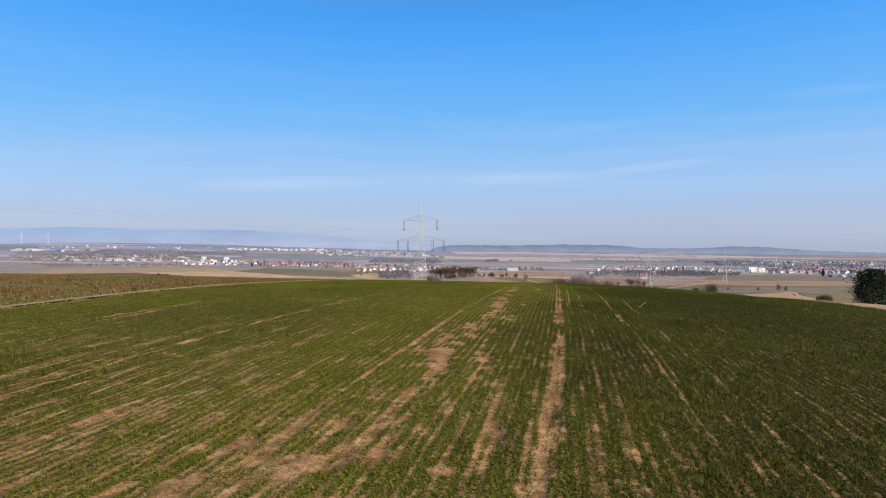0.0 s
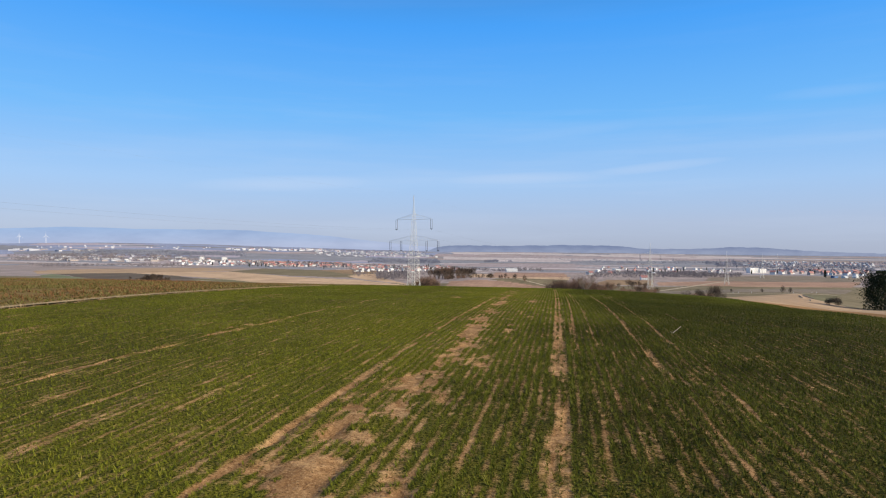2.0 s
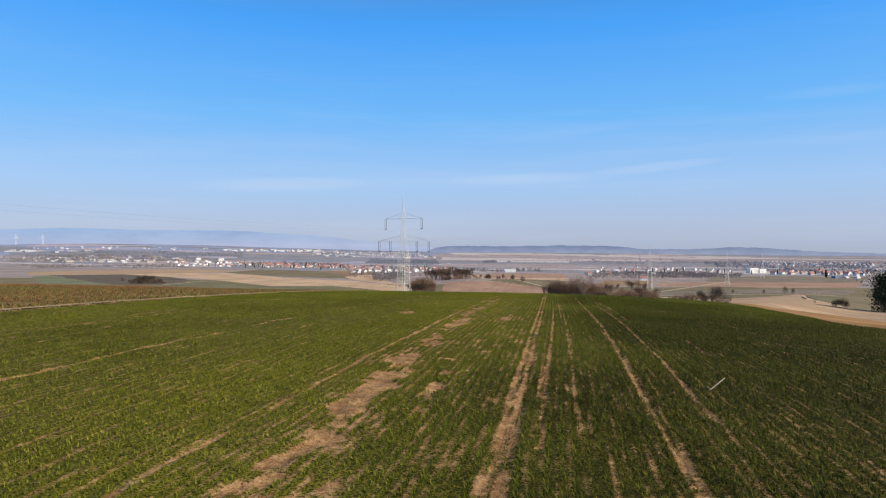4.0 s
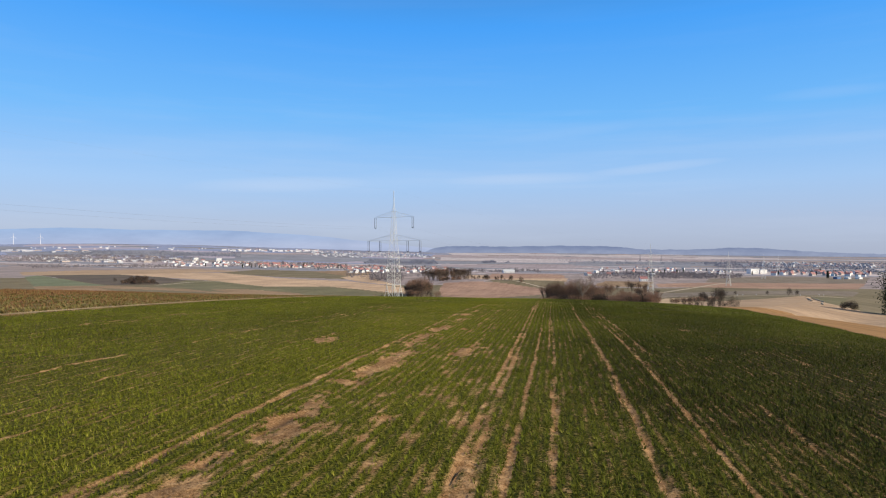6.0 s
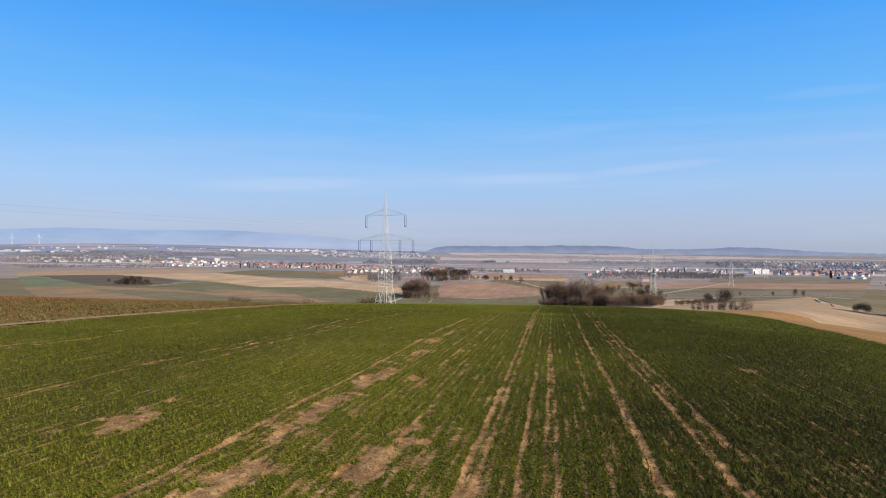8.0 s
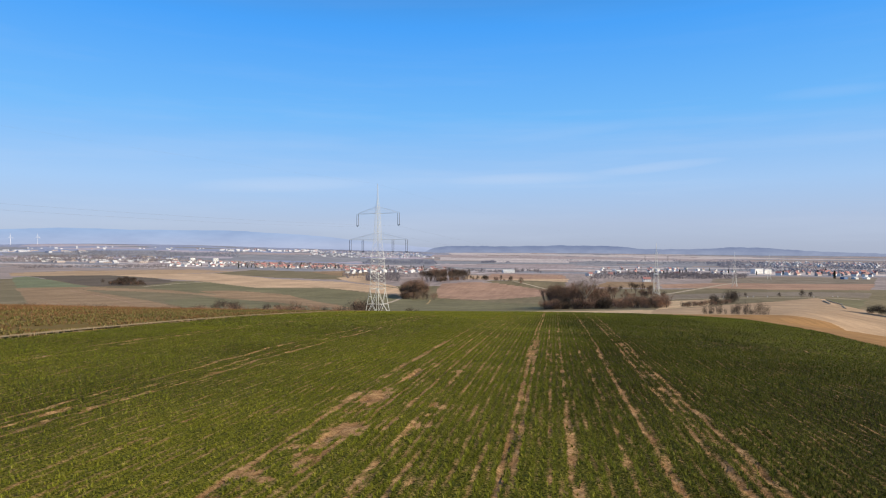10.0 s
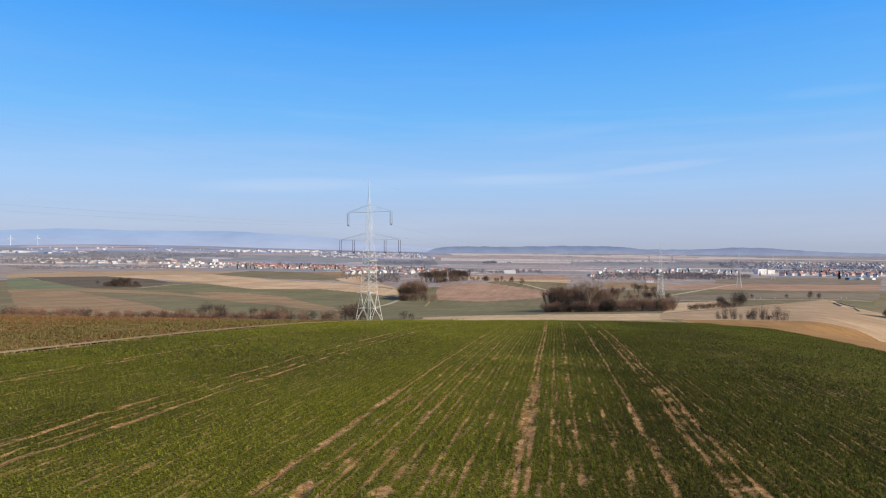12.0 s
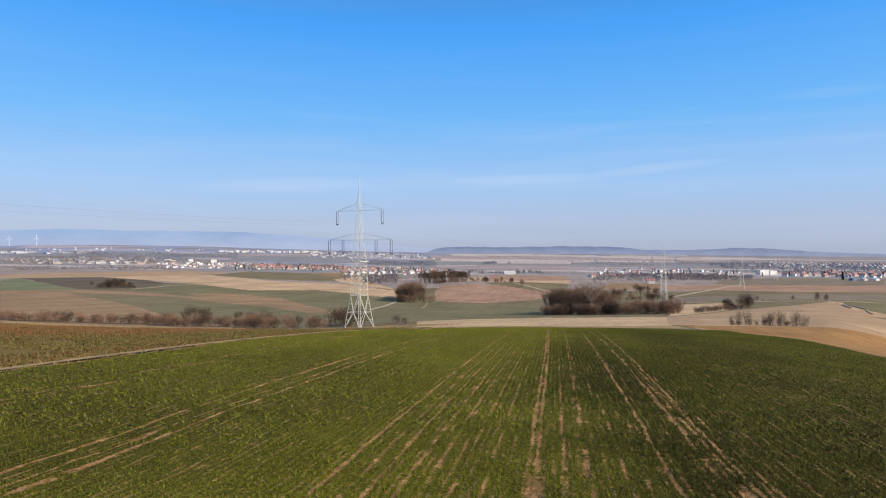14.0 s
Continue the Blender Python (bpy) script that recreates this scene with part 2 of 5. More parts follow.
def field_soil():
    """Loam with young corn: the cover is read from the mesh, the soil shows where it is thin."""
    m, n, l, p = shader("loam with young corn")
    bare = n.new("ShaderNodeAttribute")
    bare.attribute_name = "bare"
    big, mid, fine = noise_node(n, l, 7.0, 3), noise_node(n, l, 0.28, 5, 0.75), noise_node(n, l, 0.05, 3, 0.7)
    soil = mix_node(n, l, (0.22, 0.11, 0.043), (0.54, 0.325, 0.155), ramp_node(n, l, mid.outputs["Fac"], [(0.36, (0, 0, 0)), (0.64, (1, 1, 1))]).outputs["Color"])
    lumps = noise_node(n, l, 0.9, 4, 0.65)
    soil = mix_node(n, l, soil, (0.2, 0.1, 0.042), ramp_node(n, l, lumps.outputs["Fac"], [(0.42, (0, 0, 0)), (0.6, (0.75, 0.75, 0.75))]).outputs["Color"])
    soil = mix_node(n, l, soil, (0.5, 0.335, 0.165), ramp_node(n, l, fine.outputs["Fac"], [(0.54, (0, 0, 0)), (0.72, (0.8, 0.8, 0.8))]).outputs["Color"])
    soil = mix_node(n, l, soil, (0.095, 0.05, 0.022), ramp_node(n, l, fine.outputs["Fac"], [(0.34, (1, 1, 1)), (0.44, (0, 0, 0))]).outputs["Color"])
    green = mix_node(n, l, (0.066, 0.066, 0.008), (0.1, 0.096, 0.013), ramp_node(n, l, big.outputs["Fac"], [(0.3, (0, 0, 0)), (0.7, (1, 1, 1))]).outputs["Color"])
    green = mix_node(n, l, green, (0.165, 0.145, 0.03), ramp_node(n, l, fine.outputs["Fac"], [(0.52, (0, 0, 0)), (0.68, (1, 1, 1))]).outputs["Color"])
    # dark flecks paint in the shade between the tufts
    green = mix_node(n, l, green, (0.017, 0.02, 0.003), ramp_node(n, l, fine.outputs["Fac"], [(0.4, (1, 1, 1)), (0.51, (0, 0, 0))]).outputs["Color"])
    green = corn_shade_node(n, l, green, (1.36, 1.32, 1.12), (0.96, 0.92, 0.9), (0.4, 0.34, 0.42))
    # seed rows: streaks that run along the drilling
    across = n.new("ShaderNodeAttribute")
    across.attribute_name = "across"
    place = n.new("ShaderNodeNewGeometry")
    ahead = n.new("ShaderNodeSeparateXYZ")
    l.new(place.outputs["Position"], ahead.inputs["Vector"])
    drill = n.new("ShaderNodeCombineXYZ")
    l.new(across.outputs["Fac"], drill.inputs["X"])
    slow = n.new("ShaderNodeMath")
    slow.operation = "MULTIPLY"
    slow.inputs[1].default_value = 0.1
    l.new(ahead.outputs["Y"], slow.inputs[0])
    l.new(slow.outputs["Value"], drill.inputs["Y"])
    rows = n.new("ShaderNodeTexNoise")
    rows.inputs["Scale"].default_value, rows.inputs["Detail"].default_value = 4.6, 3.0
    l.new(drill.outputs["Vector"], rows.inputs["Vector"])
    seam = n.new("ShaderNodeMath")
    seam.operation = "MULTIPLY_ADD"
    l.new(rows.outputs["Fac"], seam.inputs[0])
    seam.inputs[1].default_value = 1.1
    l.new(bare.outputs["Fac"], seam.inputs[2])
    add = n.new("ShaderNodeMath")
    add.operation = "MULTIPLY_ADD"
    l.new(mid.outputs["Fac"], add.inputs[0])
    add.inputs[1].default_value = 0.8
    l.new(seam.outputs["Value"], add.inputs[2])
    grit = n.new("ShaderNodeMath")
    grit.operation = "MULTIPLY_ADD"
    l.new(fine.outputs["Fac"], grit.inputs[0])
    grit.inputs[1].default_value = 0.5
    l.new(add.outputs["Value"], grit.inputs[2])
    # more soil shows midway between the sown rows
    turn = n.new("ShaderNodeMath")
    turn.operation = "MULTIPLY"
    turn.inputs[1].default_value = 2 * math.pi / 0.25
    l.new(across.outputs["Fac"], turn.inputs[0])
    wave = n.new("ShaderNodeMath")
    wave.operation = "COSINE"
    l.new(turn.outputs["Value"], wave.inputs[0])
    gap = n.new("ShaderNodeMath")
    gap.operation = "MULTIPLY_ADD"
    l.new(wave.outputs["Value"], gap.inputs[0])
    gap.inputs[1].default_value = -0.105
    l.new(grit.outputs["Value"], gap.inputs[2])
    cover = n.new("ShaderNodeMapRange")
    cover.inputs["From Min"].default_value, cover.inputs["From Max"].default_value = 1.27, 1.66
    l.new(gap.outputs["Value"], cover.inputs["Value"])
    l.new(mix_node(n, l, green, soil, cover.outputs["Result"]), p.inputs["Base Color"])
    p.inputs["Roughness"].default_value, p.inputs["Specular IOR Level"].default_value = 0.95, 0.05
    bump_node(n, l, p, mid.outputs["Fac"], 0.9, 0.1)
    return m


def leaf_mat(name, stops, rough=0.75, patch_size=6.0, corn_shade=False):
    """Leaves whose colour varies from plant to plant and over the field."""
    m, n, l, p = shader(name)
    g = n.new("ShaderNodeNewGeometry")
    big = noise_node(n, l, patch_size, 3)
    tuft = noise_node(n, l, 0.16, 2)
    mixv = n.new("ShaderNodeMath")
    mixv.operation = "MULTIPLY_ADD"
    l.new(g.outputs["Random Per Island"], mixv.inputs[0])
    mixv.inputs[1].default_value = 0.75
    sh = n.new("ShaderNodeMath")
    sh.operation = "MULTIPLY_ADD"
    l.new(big.outputs["Fac"], sh.inputs[0])
    sh.inputs[1].default_value, sh.inputs[2].default_value = 0.7, -0.25
    l.new(sh.outputs["Value"], mixv.inputs[2])
    shade = mixv.outputs["Value"]
    if corn_shade:
        # the leaves of one plant are much alike
        alike = n.new("ShaderNodeMath")
        alike.operation = "MULTIPLY_ADD"
        l.new(tuft.outputs["Fac"], alike.inputs[0])
        alike.inputs[1].default_value = 1.9
        less = n.new("ShaderNodeMath")
        less.operation = "MULTIPLY_ADD"
        l.new(shade, less.inputs[0])
        less.inputs[1].default_value, less.inputs[2].default_value = 0.6, -0.76
        l.new(less.outputs["Value"], alike.inputs[2])
        shade = alike.outputs["Value"]
    colour = ramp_node(n, l, shade, stops).outputs["Color"]
    l.new(corn_shade_node(n, l, colour, (1.4, 1.34, 1.18), (1.04, 1.05, 1.03), (0.54, 0.55, 0.66)) if corn_shade else colour, p.inputs["Base Color"])
    p.inputs["Roughness"].default_value, p.inputs["Specular IOR Level"].default_value = rough, 0.12
    return m


# the darkest stop is deepened as painted shade among the blades
CORN = leaf_mat("young corn blades", [(0.0, (0.042, 0.052, 0.005)), (0.45, (0.11, 0.12, 0.009)), (0.8, (0.168, 0.166, 0.02)), (1.0, (0.25, 0.218, 0.055))], corn_shade=True)
MUSTARD = leaf_mat("green catch crop leaves", [(0.0, (0.092, 0.085, 0.022)), (0.5, (0.145, 0.127, 0.038)), (0.75, (0.19, 0.148, 0.055)), (1.0, (0.25, 0.16, 0.075))], 0.7, 15.0)
STALK = leaf_mat("frosted brown catch crop stalks", [(0.0, (0.115, 0.055, 0.024)), (0.5, (0.195, 0.098, 0.042)), (1.0, (0.285, 0.165, 0.08))], 0.8, 15.0)


# ---- large structure: ground, fields, far hills ----
def mesh_from(name, verts, faces, materials, slots=None, shade=True):
    me = bpy.data.meshes.new(name)
    verts, faces = np.asarray(verts, np.float32), np.asarray(faces, np.int32)
    k = faces.shape[1]
    me.vertices.add(len(verts))
    me.vertices.foreach_set("co", verts.ravel())
    me.loops.add(faces.size)
    me.loops.foreach_set("vertex_index", faces.ravel())
    me.polygons.add(len(faces))
    me.polygons.foreach_set("loop_start", np.arange(len(faces), dtype=np.int32) * k)
    for m in materials:
        me.materials.append(m)
    if slots is not None:
        me.polygons.foreach_set("material_index", np.asarray(slots, np.int32))
    me.polygons.foreach_set("use_smooth", np.full(len(faces), shade))
    me.update()
    me.validate()
    return me


def grid_faces(rows, cols, wrap=False):
    i, j = np.meshgrid(np.arange(rows - 1), np.arange(cols if wrap else cols - 1), indexing="ij")
    a, b = i * cols + j, i * cols + (j + 1) % cols
    return np.stack([a, b, b + cols, a + cols], -1).reshape(-1, 4)


def inside(px, py, poly):
    hit = np.zeros(px.shape, bool)
    for (x0, y0), (x1, y1) in zip(poly, poly[1:] + poly[:1]):
        if y0 == y1:
            continue
        hit ^= ((py < y0) != (py < y1)) & (px < (x1 - x0) * (py - y0) / (y1 - y0) + x0)
    return hit


FIELD_WEST, FIELD_SOUTH, FIELD_NORTH = -31.3, -30.0, 236.0


def field_east(y):
    return np.interp(y, (-30, 60, 80, 97, 108, 125, 145, 172, 207, 235, 256), (31, 22.5, 21.5, 24, 25.3, 26.4, 29, 31.5, 35, 33, 29))


PATCHES = []


def patch(kind, *poly):
    PATCHES.append((kind, list(poly)))


patch("crop", (-31, -60), (-31, 238), (-83, 246), (-112, 273), (-185, 318), (-253, 330), (-330, 300), (-330, -60))
patch("margin", (-34, 235), (26, 240), (26, 256), (-34, 240))
patch("margin", (-34, 235), (-34, 244), (-83, 256), (-112, 283), (-185, 327), (-253, 340), (-253, 331), (-185, 319), (-112, 274), (-83, 247))
patch('straw', (-36, 234), (25, 258), (44, 359), (-12, 380), (-37, 359), (-57, 325))
patch('meadow', (-96, 321), (-58, 326), (-37, 359), (-12, 380), (-9, 583), (-135, 703), (-165, 688), (-144, 547))
patch('soil_rose', (-134, 715), (-82, 686), (-12, 775), (-20, 876), (-77, 934), (-134, 956), (-171, 926))
patch('meadow_dull', (-111, 959), (-3, 853), (5, 1148), (-75, 1263))
patch('soil_brown', (-250, 330), (-116, 290), (-88, 300), (-139, 460), (-235, 554), (-410, 687), (-581, 740), (-636, 702))
patch('meadow', (-505, 749), (-543, 880), (-482, 893), (-374, 786), (-303, 823), (-170, 706), (-140, 535), (-139, 460), (-302, 701), (-364, 720), (-364, 645))
patch('meadow_dull', (-347, 620), (-213, 503), (-130, 437), (-88, 300), (-117, 299), (-313, 498), (-526, 679))
patch('soil_brown', (-397, 696), (-364, 720), (-280, 680), (-151, 483), (-148, 432), (-249, 544))
patch('crop_green', (-879, 936), (-910, 998), (-558, 732), (-625, 692))
patch('soil_dark', (-929, 1017), (-849, 1080), (-729, 1056), (-543, 880), (-521, 771), (-568, 743))
patch('straw_pale', (-1075, 1125), (-1057, 1274), (-915, 1491), (-731, 1378), (-750, 1182), (-799, 1062), (-938, 992))
patch('soil_tan', (-799, 1062), (-750, 1182), (-703, 1263), (-477, 1036), (-335, 989), (-205, 848), (-174, 735), (-307, 834), (-379, 797), (-541, 917))
patch('meadow_dull', (-712, 1257), (-760, 1509), (-573, 1479), (-411, 1229), (-361, 1059), (-498, 1076))
patch('soil_tan', (-399, 1131), (-410, 1321), (-292, 1020), (-214, 866), (-333, 1008))
patch('soil_brown', (-594, 1463), (-527, 1672), (-389, 1330), (-421, 1220))
patch('soil_tan', (-177, 1173), (5, 1067), (6, 1228), (-201, 1397))
patch('soil_rose', (-139, 1184), (1, 1227), (-4, 1474), (-165, 1489))
patch('straw_pale', (25, 263), (47, 247), (70, 249), (129, 383), (202, 625), (130, 521), (81, 438), (38, 354))
patch('straw', (40, 364), (83, 448), (118, 596), (79, 578))
patch('meadow', (195, 596), (248, 652), (142, 412))
patch('soil_grey', (75, 603), (261, 681), (326, 829), (97, 755))
patch('meadow_dull', (100, 753), (320, 815), (359, 902), (172, 937), (119, 880))
patch('soil_rose', (125, 938), (172, 937), (252, 880), (352, 887), (461, 1132), (256, 1146), (140, 1046))
patch('soil_grey', (225, 1134), (461, 1132), (596, 1438), (431, 1505), (272, 1331))
patch('soil_brown', (41, 947), (118, 939), (143, 1120), (67, 1123))
patch('meadow_dull', (41, 658), (75, 603), (120, 908), (61, 931))
patch('straw_far_hazed', (-581, 2999), (-111, 3051), (486, 3056), (541, 3396), (-304, 3451), (-661, 3401))
patch('soil_far_hazed', (-717, 3377), (-9, 3356), (829, 3201), (915, 3524), (-10, 3814), (-783, 3837))
patch('straw_far_hazed', (-708, 4003), (-11, 3900), (709, 3572), (934, 3700), (335, 4176), (-394, 4452), (-814, 4370))
patch('meadow_far_hazed', (-535, 2542), (-7, 2550), (572, 2607), (645, 2928), (-8, 2905), (-611, 2891))
patch('soil_far_hazed', (-402, 2105), (-6, 2003), (142, 2280), (-7, 2489), (-467, 2427))
patch('straw_far_hazed', (-318, 2797), (15, 2754), (17, 2986), (-318, 3022))
patch('meadow_far_hazed', (-777, 2423), (-487, 2419), (-634, 3124), (-963, 2982))
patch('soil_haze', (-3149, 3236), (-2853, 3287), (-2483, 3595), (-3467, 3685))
patch('slope_far_hazed', (-2421, 2953), (-1776, 3282), (-1971, 3502), (-2492, 3122))
patch('meadow_far_hazed', (-2445, 2445), (-1485, 2759), (-1684, 3117), (-2705, 2695))
patch('meadow_far_hazed', (-1365, 2453), (-885, 2750), (-1049, 3241), (-1618, 2998))
patch('soil_far_hazed', (-1706, 2938), (-1280, 3196), (-1386, 3454), (-1803, 3100))
patch('meadow', (-303, 501), (-318, 575), (-273, 561), (-218, 521), (-142, 431), (-113, 382), (-106, 323), (-142, 344), (-198, 392), (-242, 425))
patch("straw_pale", (201, 621), (165, 480), (150, 390), (150, 300), (130, 200), (110, 120), (100, -60), (24, -60), (22, 95), (26, 150), (28, 190), (28, 245), (66, 250), (100, 317), (140, 420))
patch("soil_ochre", (18, 60), (18, 95), (24, 150), (28, 190), (30, 235), (27, 262), (46, 258), (70, 252), (67, 225), (61, 195), (53, 165), (44, 130), (36, 95), (30, 60))


def build_ground():
    sides = np.concatenate([np.arange(-52, -41, 0.5), np.arange(-41, 41, 0.105), np.arange(41, 56, 0.5), np.arange(56, 308, 6.0)])
    reach = np.concatenate([[0.5, 3.0], np.geomspace(6, 200, 46), np.linspace(202, 256, 26), np.geomspace(258, 1600, 150), np.geomspace(1625, 4950, 64)])
    r, a = np.meshgrid(reach, np.radians(sides) - AXIS, indexing="ij")
    x, y = r * np.sin(a), -20 + r * np.cos(a)
    z = height(x, y)
    hem = np.minimum.reduce([x - FIELD_WEST, field_east(y) - x, y - FIELD_SOUTH, FIELD_NORTH - y])
    z = z - 0.6 * np.clip(hem / 1.5, 0, 1) - 0.02
    faces = grid_faces(len(reach), len(sides), True)
    fx, fy = x.ravel()[faces].mean(1), y.ravel()[faces].mean(1)
    kinds = list(LAND)
    wx = fx + 5 * (value_noise(fx, fy, 60, 5) - 0.5) * smooth(300, 700, fy)
    slot = np.full(len(faces), kinds.index("plain"))
    slot[fy < 900] = kinds.index("meadow_dull")
    # the plain is parcelled into long strips
    deep = np.floor((fy + 0.25 * fx) / np.where(fy > 2300, 170, 75))
    long = np.floor((fx - 0.2 * fy + 170 * value_noise(deep * 9.7, 0 * deep, 1.0, 91)) / 420)
    lot = value_noise(deep * 3.3 + 0.5, long * 5.7 + 0.5, 1.0, 92)
    strips = [kinds.index(k) for k in ("plain", "straw_far_hazed", "meadow_far_hazed", "soil_far_hazed", "straw_far_hazed", "plain", "meadow_far_hazed")]
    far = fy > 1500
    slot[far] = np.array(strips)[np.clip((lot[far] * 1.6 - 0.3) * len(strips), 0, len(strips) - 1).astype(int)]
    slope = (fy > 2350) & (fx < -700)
    slot[slope] = np.where(lot[slope] < 0.36, kinds.index("meadow_far_hazed"), np.where((lot[slope] > 0.55) & (np.hypot(fx, fy)[slope] < 4150), kinds.index("soil_haze"), kinds.index("slope_far_hazed")))
    for kind, poly in PATCHES:
        slot[inside(wx, fy, poly)] = kinds.index(kind)
    me = mesh_from("ground", np.stack([x, y, z], -1).reshape(-1, 3), faces[:, ::-1], [LAND[k] for k in kinds], slot)
    return tagged(new("ground", me), "patchwork of winter farmland falling into a wide valley", "ground", kind="structure")


build_ground()


def track(name, label, material, width, *points, lift=0.1):
    """A farm track: a narrow ribbon that lies on the ground."""
    rng = random.Random(len(name) + int(points[0][0]))
    rows = []
    for (x0, y0), (x1, y1) in zip(points, points[1:]):
        n = max(2, int(math.hypot(x1 - x0, y1 - y0) / 5))
        rows += [(x0 + (x1 - x0) * k / n, y0 + (y1 - y0) * k / n) for k in range(n)]
    rows.append(points[-1])
    rows = [Vector((sum(r[0] for r in rows[max(0, k - 3):k + 4]) / len(rows[max(0, k - 3):k + 4]), sum(r[1] for r in rows[max(0, k - 3):k + 4]) / len(rows[max(0, k - 3):k + 4]))) for k in range(len(rows))]
    v = []
    for k, p in enumerate(rows):
        way = (rows[min(k + 1, len(rows) - 1)] - rows[max(k - 1, 0)]).normalized()
        side = Vector((-way.y, way.x)) * width * 0.5 * rng.uniform(0.85, 1.1)
        for q in (p - side, p + side):
            v.append((q.x, q.y, float(height(q.x, q.y)) + lift))
    me = mesh_from(name, v, grid_faces(len(rows), 2), [material])
    tagged(new(name, me), label, "track", kind="structure")


track("track_1", "pale gravel track to the round clump of trees", LAND["track"], 3.6, (-131, 495), (-165, 688), (-166, 700))
track("track_2", "pale farm track across the plain", LAND["track"], 6.5, (102, 760), (156, 890), (264, 1138))
track("track_3", "pale headland path past the old mound", LAND["track"], 4.5, (-506, 748), (-518, 844), (-486, 910))
track("track_4", "faint grassy path down the slope", LAND["soil_rose"], 1.6, (-523, 656), (-392, 547), (-297, 458))
track("track_5", "pale farm road with road markers", LAND["track"], 5.5, (76, 620), (123, 599), (208, 629), (246, 643))
track("track_6", "pale field road down to the farm road", LAND["soil_tan"], 3.2, (199, 612), (176, 540), (150, 455))
track("track_7", "pale path past the knoll", LAND["track"], 4.5, (-144, 1152), (-9, 852))
track("margin_3", "narrow strip of dry grass between two crops", LAND["margin"], 0.85, (-31.68, -30), (-31.72, 100), (-31.72, 238), lift=0.05)
track("margin_1", "strip of dry grass below the mound", LAND["margin"], 3.5, (-627, 690), (-553, 727), (-521, 772))
track("margin_2", "strip of dry grass beside the clump", LAND["margin"], 1.8, (-106, 545), (-132, 684))

# the drilling bends slowly to the west along the field
LANE_Y, LANE_X = (0, 30, 50, 70, 90, 110, 135, 170, 236), (0, -0.05, -0.25, -0.55, -0.95, -1.3, -1.7, -2.3, -3.3)


def lane(y):
    return np.interp(y, LANE_Y, LANE_X)


RUTS = []


def rut(half_width, strength, start, end, ys, xs):
    """A wheel rut or a bare seed row: its line over the field, and the stretch where it shows."""
    RUTS.append((half_width, strength, start, end, ys, xs))


rut(0.10, 0.7, 14, 42, (0, 35, 55, 75, 90, 110, 150, 236), (-6.15, -6.08, -6.1, -6.5, -6.98, -7.2, -7.87, -9.2))
rut(0.10, 0.92, 38, 236, (0, 35, 55, 75, 90, 110, 150, 236), (-6.15, -6.08, -6.1, -6.5, -6.98, -7.2, -7.87, -9.2))
rut(0.10, 0.78, -30, 236, (0, 30, 50, 70, 90, 110, 135, 170, 236), (-0.48, -0.54, -0.8, -1.17, -1.62, -2.1, -2.6, -3.4, -4.7))
rut(0.11, 0.72, -30, 236, (0, 30, 50, 70, 90, 110, 135, 170, 236), (-0.23, -0.29, -0.55, -0.92, -1.37, -1.87, -2.38, -3.2, -4.5))
rut(0.17, 0.36, -30, 150, (0, 30, 50, 70, 90, 110, 135, 170, 236), (-0.36, -0.42, -0.68, -1.05, -1.5, -2.0, -2.5, -3.3, -4.6))
rut(0.085, 0.85, 37, 80, (40, 60, 75, 90, 110, 236), (0.12, 0.0, -0.25, -0.6, -1.1, -3.6))
rut(0.07, 0.6, 80, 140, (40, 60, 75, 90, 110, 236), (0.12, 0.0, -0.25, -0.6, -1.1, -3.6))
rut(0.07, 0.56, 40, 236, (38, 55, 75, 95, 115, 150, 236), (0.78, 0.75, 0.18, -0.27, -0.62, -1.02, -2.5))
rut(0.07, 0.6, 40, 236, (38, 55, 75, 95, 115, 150, 236), (0.93, 0.9, 0.33, -0.12, -0.47, -0.87, -2.3))
rut(0.10, 0.5, 7, 22, (0, 25), (1.38, 1.3))
rut(0.07, 0.45, 24, 52, (20, 33, 42, 55), (1.1, 1.06, 1.0, 0.9))
rut(0.09, 0.5, -30, 33, (0, 25, 40), (3.08, 3.08, 2.8))
rut(0.095, 0.84, 33, 236, (0, 25, 40, 60, 75, 90, 110, 140, 236), (3.08, 3.08, 2.8, 2.65, 2.35, 1.98, 1.8, 1.45, 0.2))
rut(0.11, 0.55, -30, 40, (0, 20, 35, 60, 72, 82, 95, 110, 140, 236), (4.7, 4.58, 4.2, 4.05, 3.85, 3.4, 3.2, 3.15, 2.9, 1.6))
rut(0.10, 0.8, 40, 236, (0, 20, 35, 60, 72, 82, 95, 110, 140, 236), (4.7, 4.58, 4.2, 4.05, 3.85, 3.4, 3.2, 3.15, 2.9, 1.6))
rut(0.09, 0.85, 66, 236, (60, 72, 85, 100, 130, 236), (4.5, 4.45, 4.1, 3.85, 3.8, 2.9))
rut(0.24, 0.5, 72, 135, (72, 85, 100, 130, 236), (4.1, 3.75, 3.5, 3.45, 2.6))
rut(0.07, 0.5, 72, 125, (75, 90, 110, 130), (1.45, 1.1, 0.55, 0.2))
rut(0.14, 0.74, 10, 60, (0, 25, 40, 60, 80, 95, 110, 140, 236), (-14.3, -14.8, -14.35, -14.1, -14.5, -15.1, -15.45, -15.8, -17.5))
rut(0.11, 0.75, 60, 236, (0, 25, 40, 60, 80, 95, 110, 140, 236), (-14.3, -14.8, -14.35, -14.1, -14.5, -15.1, -15.45, -15.8, -17.5))
rut(0.10, 0.8, 72, 236, (75, 110, 150, 236), (-13.1, -13.9, -14.3, -15.9))
rut(0.09, 0.58, 76, 160, (75, 110, 150, 236), (-13.7, -14.5, -14.9, -16.5))
